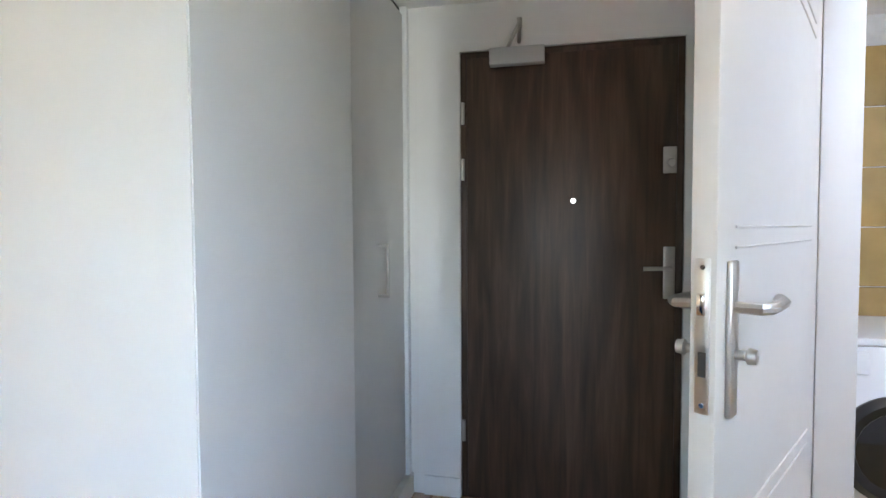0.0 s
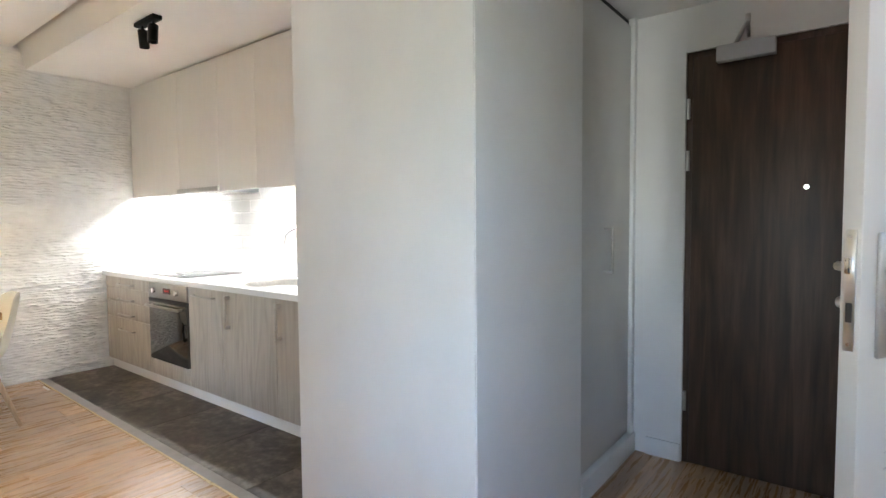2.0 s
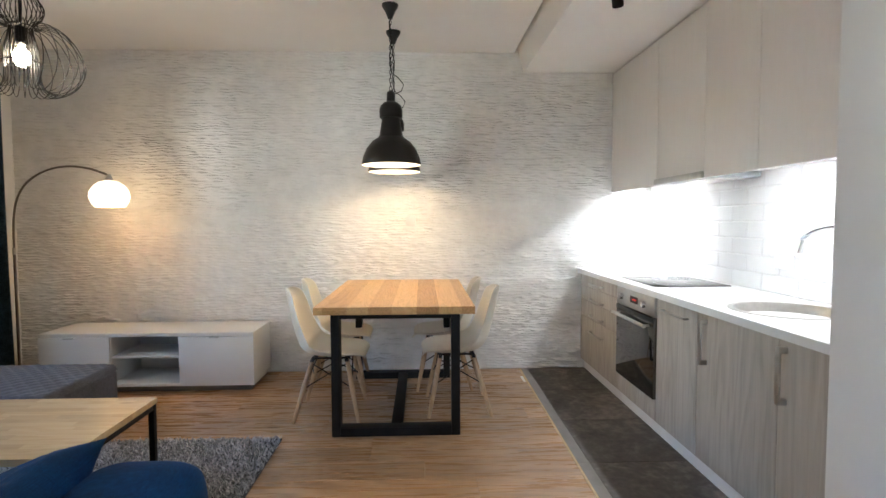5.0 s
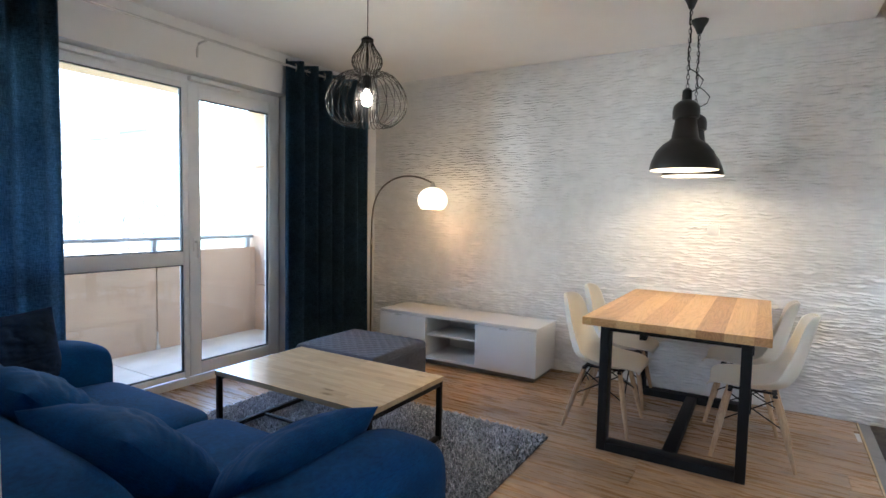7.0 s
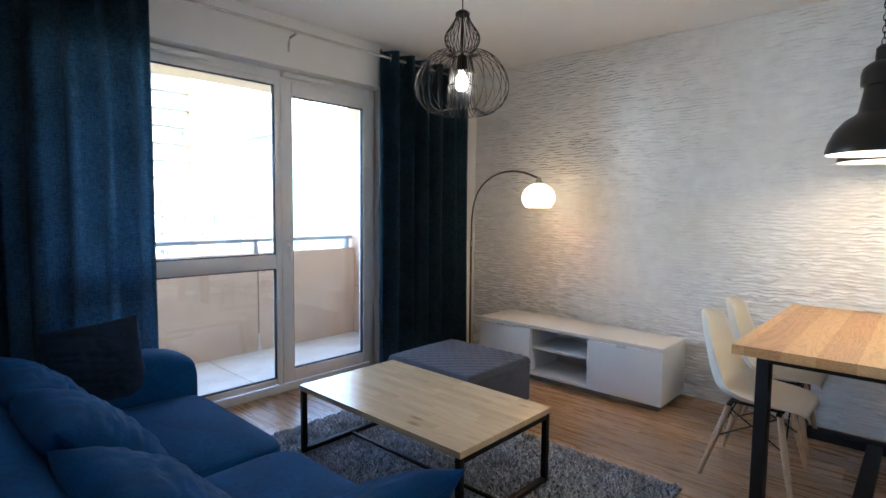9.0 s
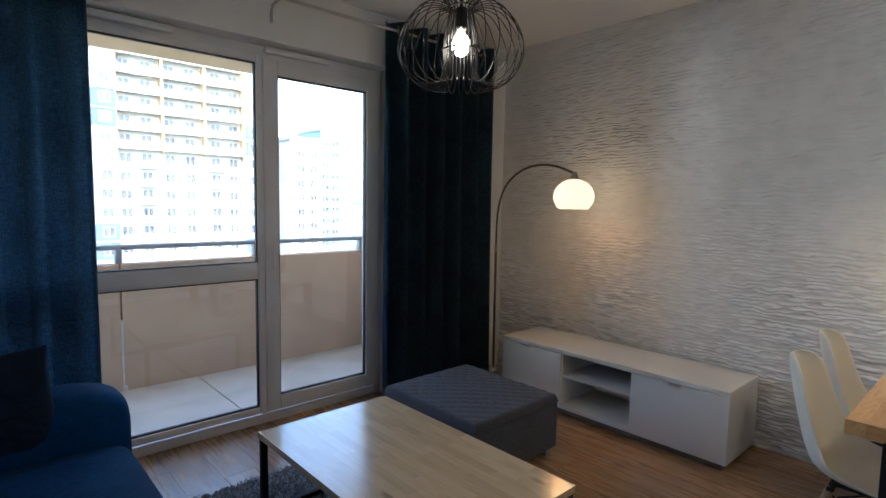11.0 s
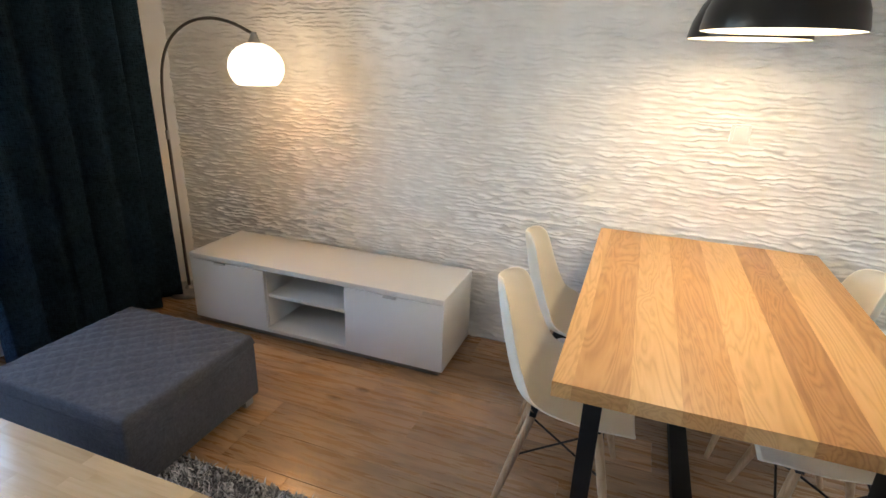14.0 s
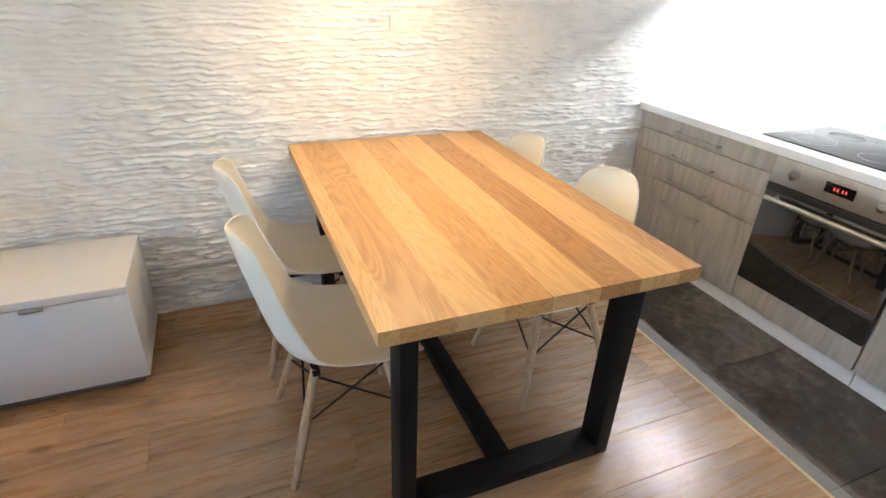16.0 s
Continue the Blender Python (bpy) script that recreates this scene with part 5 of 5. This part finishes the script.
def cushion(w, h, t, m, material, label, seed, name="cushion"):
    c = new(name)
    n = 40
    bm = bmesh.new()
    rows = {}
    for side in (1, -1):
        for i in range(n + 1):
            for j in range(n + 1):
                u, v = -1 + 2 * i / n, -1 + 2 * j / n
                rim = i in (0, n) or j in (0, n)
                if rim and side < 0:
                    rows[side, i, j] = rows[1, i, j]
                    continue
                k = 1 - 0.045 * (1 - abs(u) ** 2) * abs(v) ** 3
                k2 = 1 - 0.045 * (1 - abs(v) ** 2) * abs(u) ** 3
                th = (1 - abs(u) ** 2.6) ** 0.62 * (1 - abs(v) ** 2.6) ** 0.62
                p = Vector((u * w / 2 * k2, v * h / 2 * k, side * t / 2 * th))
                wr = noise.noise(Vector((u * 1.6 + seed, v * 5.5, seed))) * 0.5 + noise.noise(Vector((u * 5 + seed, v * 2, 9 + seed))) * 0.5
                fold = abs(noise.noise(Vector((u * 1.1 + seed, v * 7.5 + 1.2 * u, 4.0 + seed))))
                p.z += side * (0.014 * wr - 0.012 * max(0, 0.2 - fold) / 0.2) * th
                rows[side, i, j] = bm.verts.new(p)
    for side in (1, -1):
        for i in range(n):
            for j in range(n):
                q = [rows[side, i, j], rows[side, i + 1, j], rows[side, i + 1, j + 1], rows[side, i, j + 1]]
                bm.faces.new(q if side > 0 else q[::-1])
    bpy.data.objects.remove(c)
    ob = link(name, bm, material)
    ob.matrix_basis = m
    subsurf(ob, 1)
    return tagged(ob, label, "cushion", "cushions on the sofa")


def leaning(x, y, z, yaw, tilt, roll=0):
    """A cushion's pose: its face turned to yaw, leant back by tilt degrees from upright."""
    return Matrix.Translation((x, y, z)) @ pose(0, 0, 0, 0, 0, yaw) @ pose(0, 0, 0, 90 - tilt, 0, 0) @ pose(0, 0, 0, 0, 0, roll)


cushion(0.4, 0.4, 0.15, leaning(-1.11, -2.3, 0.64, 178, 14, 4), NAVY, "dark navy velvet cushion leaning in the sofa corner", 1)
cushion(0.56, 0.46, 0.24, leaning(-0.85, -1.92, 0.61, -90, 42, 4), VELVET, "blue velvet back cushion leaning on the backrest", 2)
cushion(0.58, 0.48, 0.26, leaning(-0.88, -1.42, 0.605, -86, 42, -4), VELVET, "wrinkled blue velvet back cushion on the sofa", 3)
cushion(0.6, 0.48, 0.26, leaning(-0.89, -0.88, 0.59, -84, 44, -6), VELVET, "large wrinkled blue velvet back cushion", 4)
cushion(0.56, 0.46, 0.22, leaning(-1.2, -0.56, 0.53, 3, 48, 0), VELVET, "blue velvet cushion leaning on the armrest", 5)


# ---- outside: ground and the blocks of flats across the way ----
GROUND = -16.6
bm = bmesh.new()
bmesh.ops.create_circle(bm, cap_ends=True, segments=64, radius=2500)
turn_all(bm, pose(0, -200, GROUND))
structure("ground", bm, plain("grass_and_paving", (0.16, 0.17, 0.11), 0.95, vary=0.4, scale=0.08), "ground far below the balcony")

WHITEW = plain("white_facade", (0.47, 0.47, 0.46), 0.9, vary=0.05, scale=0.4)
BLUEW = plain("blue_facade", (0.095, 0.135, 0.215), 0.9, vary=0.06, scale=0.4)
GREYW = plain("grey_blue_facade", (0.225, 0.26, 0.31), 0.9, vary=0.06, scale=0.4)
GREENW = plain("pale_balcony_front", (0.31, 0.345, 0.34), 0.8, vary=0.06, scale=0.4)
YELLOWW = plain("ochre_facade", (0.55, 0.4, 0.23), 0.9, vary=0.06, scale=0.4)
REDW = plain("brick_red_facade", (0.3, 0.085, 0.055), 0.9, vary=0.08, scale=0.4)
SANDW = plain("sand_facade", (0.38, 0.3, 0.21), 0.9, vary=0.06, scale=0.4)
TEALW = plain("teal_facade", (0.18, 0.27, 0.25), 0.9, vary=0.06, scale=0.4)
FARPANE = plain("far_window_glass", (0.11, 0.13, 0.16), 0.15, metal=0.2, vary=0.5, scale=0.8)
FRAMEW = plain("far_window_frame", (0.6, 0.6, 0.6), 0.6)
STOREY = 2.8


def far_window(w, h):
    bm = bmesh.new()
    box(bm, -w / 2, -0.06, 0, w / 2, 0.04, h)
    f = bm
    me = bpy.data.meshes.new("window")
    f.to_mesh(me)
    f.free()
    me.materials.append(FRAMEW)
    bm = bmesh.new()
    for s in (-1, 1):
        box(bm, s * w / 4 - w / 4 + 0.06, 0.041, 0.08, s * w / 4 + w / 4 - 0.06, 0.07, h - 0.08)
    pm = bpy.data.meshes.new("pane")
    bm.to_mesh(pm)
    bm.free()
    pm.materials.append(FARPANE)
    return me, pm


WIN = {k: far_window(*k) for k in ((2.2, 1.5), (1.5, 1.5))}


def add_window(parent, x, y, z, kind=(2.2, 1.5)):
    me, pm = WIN[kind]
    o = new("window", me)
    o.parent = parent
    o.location = (x, y, z)
    p = new("pane", pm)
    p.parent = o


def block(name, x0, x1, y, top, depth, material, label, columns, kind=(2.2, 1.5), first=0, group="blocks of flats", bands=()):
    b = thing(name, ((x0 + x1) / 2, y, GROUND), label, "building", group)
    hw, h = (x1 - x0) / 2, top - GROUND
    part("wall", bx(-hw, -depth, 0, hw, 0, h, 0), material, b)
    part("roof", bx(-hw - 0.2, -depth - 0.2, h + 0.01, hw + 0.2, 0.15, h + 0.6, 0), GALV, b)
    n = int((h - 1.0) / STOREY)
    for k in range(first, n):
        for c in columns:
            add_window(b, c * hw, 0.03, 1.0 + k * STOREY, kind)
    for k, m in bands:
        part("storey_band", bx(-hw, 0.0, 0.35 + k * STOREY, hw, 0.045, 0.35 + (k + 1) * STOREY - 0.25, 0), m, b)
    return b, n, hw


# tower: a blue-banded wing, a wing of stacked balconies and a lower wing
tw, n, hw = block("tower_block", -18.75, -12.6, -91, 30.0, 12, GREYW, "tall block of flats with blue and white bands", (0.36, -0.54), (1.5, 1.5), first=2,
                  bands=[(k, BLUEW) for k in (3, 4, 10, 11)])
for k in range(3, n):
    part("cornice", bx(-hw, 0.0, 0.2 + k * STOREY, hw, 0.1, 0.32 + k * STOREY, 0), SANDW, tw)
cb, n, hw = block("tower_block", -37.9, -18.85, -93, 31.0, 12, WHITEW, "white tower block with stacked balconies", (0.86, 0.55, 0.2, -0.12, -0.55, -0.86), (1.5, 1.5), first=2)
BAY = 2 * hw / 3
for k in range(9, n):
    for i in range(3):
        x0 = -hw + i * BAY
        bl = part("balcony", bx(x0 + 0.25, 0.0, 0.2 + k * STOREY, x0 + BAY - 0.25, 1.4, 0.42 + k * STOREY, 0), WHITEW, cb)
        part("balcony_front", bx(x0 + 0.25, 1.32, 0.42 + k * STOREY, x0 + BAY - 0.25, 1.4, 1.4 + k * STOREY, 0), GREENW, bl)
for i in range(4):
    x = -hw + i * BAY
    part("fin", bx(x - 0.14, 0.0, 9 * STOREY, x + 0.14, 1.5, n * STOREY, 0), YELLOWW, cb)
for k in range(2, 9):
    for c in (0.55, -0.55):
        bl = part("balcony", bx(c * hw - 1.5, 0.0, 0.2 + k * STOREY, c * hw + 1.5, 1.1, 0.4 + k * STOREY, 0), WHITEW, cb)
        part("balcony_front", bx(c * hw - 1.5, 1.02, 0.4 + k * STOREY, c * hw + 1.5, 1.1, 1.3 + k * STOREY, 0), GREENW, bl)
block("tower_block", -42.9, -38.0, -91, 17.2, 12, WHITEW, "lower white wing with dark blue upper storeys", (0.45, -0.4), (1.5, 1.5), first=2, bands=[(k, BLUEW) for k in (3, 9, 10)])
block("apartment_block", -54.9, -48.1, -95, 13.0, 7, WHITEW, "plain white apartment block across the way", (0.35, -0.45), (1.5, 1.5), first=2)
block("apartment_block", -78.0, -68.6, -120, 19.0, 12, TEALW, "teal apartment block across the way", (0.72, 0.1), first=2)
block("apartment_block", -13.4, -10.3, -100, 4.8, 12, SANDW, "sand-coloured stair tower of a far block", (), first=3)
block("apartment_block", -11.5, 4.0, -110, 3.2, 12, REDW, "low brick-red apartment block far off", (-0.8, -0.4, 0.0, 0.4, 0.8), first=3)

# ---- pieces of floor and wall ----
# bathroom wall tiles
tm = bpy.data.meshes.new("wall_tile")
bm = box(bmesh.new(), 0, -0.006, 0, 0.59, 0, 0.294, 0.002, 1)
bm.to_mesh(tm)
bm.free()
tm.materials.append(OCHRE)
bw = bpy.data.objects["wall_bathroom"]
for i in range(2):
    for k in range(7):
        o = new("wall_tile", tm)
        o.parent = bw
        o.location = (1.34 + 0.594 * i, 3.449, 0.1 + 0.298 * k)

# kitchen wall tiles, in running bond
TW, TH, TG = 0.3, 0.1, 0.002
kw = bpy.data.objects["wall_kitchen"]


def tile_mesh(w):
    bm = bmesh.new()
    e = 0.007
    a = [bm.verts.new(p) for p in ((0, 0, 0), (w, 0, 0), (w, 0, TH - TG), (0, 0, TH - TG))]
    b = [bm.verts.new(p) for p in ((0, -0.004, 0), (w, -0.004, 0), (w, -0.004, TH - TG), (0, -0.004, TH - TG))]
    c = [bm.verts.new(p) for p in ((e, -0.0062, e), (w - e, -0.0062, e), (w - e, -0.0062, TH - TG - e), (e, -0.0062, TH - TG - e))]
    for p, q in ((a, b), (b, c)):
        for i in range(4):
            j = (i + 1) % 4
            bm.faces.new((p[i], p[j], q[j], q[i]))
    bm.faces.new(c)
    bmesh.ops.recalc_face_normals(bm, faces=bm.faces[:])
    me = bpy.data.meshes.new("wall_tile")
    bm.to_mesh(me)
    bm.free()
    me.materials.append(TILEWHITE)
    return me


FULL, HALF = tile_mesh(TW - TG), tile_mesh(TW / 2 - TG)
for k in range(7):
    x = -4.5
    x_end = PIL_W
    if k % 2:
        o = new("wall_tile", HALF)
        o.parent, o.location = kw, (x, KBACK - 0.0005, 0.864 + k * TH)
        x += TW / 2
    while x < x_end - TW:
        o = new("wall_tile", FULL)
        o.parent, o.location = kw, (x, KBACK - 0.0005, 0.864 + k * TH)
        x += TW


def slab_piece(name, x0, y0, x1, y1, z0, z1, material, parent, e=0.0012, skew=(0, 0)):
    v = [(x0, y0, z0), (x1, y0, z0), (x1, y1, z0), (x0, y1, z0),
         (x0, y0, z1 - e), (x1, y0, z1 - e), (x1, y1, z1 - e), (x0, y1, z1 - e),
         (x0 + e, y0 + e, z1), (x1 - e, y0 + e, z1), (x1 - e, y1 - e, z1), (x0 + e, y1 - e, z1)]
    f = [(8, 9, 10, 11)] + [(i, (i + 1) % 4, 4 + (i + 1) % 4, 4 + i) for i in range(4)] + [(4 + i, 4 + (i + 1) % 4, 8 + (i + 1) % 4, 8 + i) for i in range(4)]
    me = bpy.data.meshes.new(name)
    cx, cy = (x0 + x1) / 2, (y0 + y1) / 2
    # skew: how far the two long edges rise towards x0
    me.from_pydata([(a - cx, b - cy + skew[0 if b < cy else 1] * (x1 - a) / (x1 - x0), c) for a, b, c in v], [], f)
    me.materials.append(material)
    o = new(name, me)
    o.parent = parent
    o.location = (cx, cy, 0)


# slate floor tiles of the kitchen and their grey border; the edge runs slightly askew
def laminate_end(x):
    return 1.237 + 0.0165 * (PIL_W - x)


x = -4.51
while x < PIL_W - 0.01:
    x1 = min(x + 0.6, PIL_W)
    y, k = laminate_end(x1), laminate_end(x) - laminate_end(x1)
    slab_piece("floor_tile", x + 0.0015, y + 0.0745, x1 - 0.0015, 1.91, -0.012, 0.0, SLATE, floor, 0.002, (k, 0))
    slab_piece("floor_tile", x + 0.001, 1.912, x1 - 0.001, KBACK, -0.012, 0.0, SLATE, floor)
    slab_piece("border_tile", x + 0.0006, y + 0.0125, x1 - 0.0006, y + 0.0725, -0.012, 0.0005, STRIPGREY, floor, 0.0012, (k, k))
    x = x1
k = laminate_end(-4.51) - laminate_end(PIL_W)
slab_piece("threshold_strip", -4.51, laminate_end(PIL_W) + 0.0005, PIL_W, laminate_end(PIL_W) + 0.0117, -0.012, 0.003, PINESTAVE, floor, 0.0012, (k, k))

# laminate planks, laid along the stone wall
rnd = random.Random(21)
PW, PL = 0.193, 1.285
x = STONE_X
i = 0
while x < 1.32:
    x1 = min(x + PW, 1.32)
    ytop = laminate_end(x1) if x1 < PIL_W + 0.02 else (PIL_S if x1 < PIL_E + 0.05 else DOOR_Y + 0.1)
    ybot = -3.0 if x < -0.25 else -1.75
    y = ybot - (rnd.uniform(0.1, 0.95) * PL)
    while y < ytop - 0.01:
        y0, y1 = max(y, ybot), min(y + PL, ytop)
        if y1 - y0 > 0.03:
            slab_piece("floor_plank", x + 0.0004, y0 + 0.0004, x1 - 0.0004, y1 - 0.0004, -0.012, 0.0, OAKFLOOR, floor, 0.0006)
        y += PL
    x = x1
    i += 1
slab_piece("floor_tile", 1.325, 0.6, 2.8, 3.45, -0.012, 0.0, OCHRE, floor)
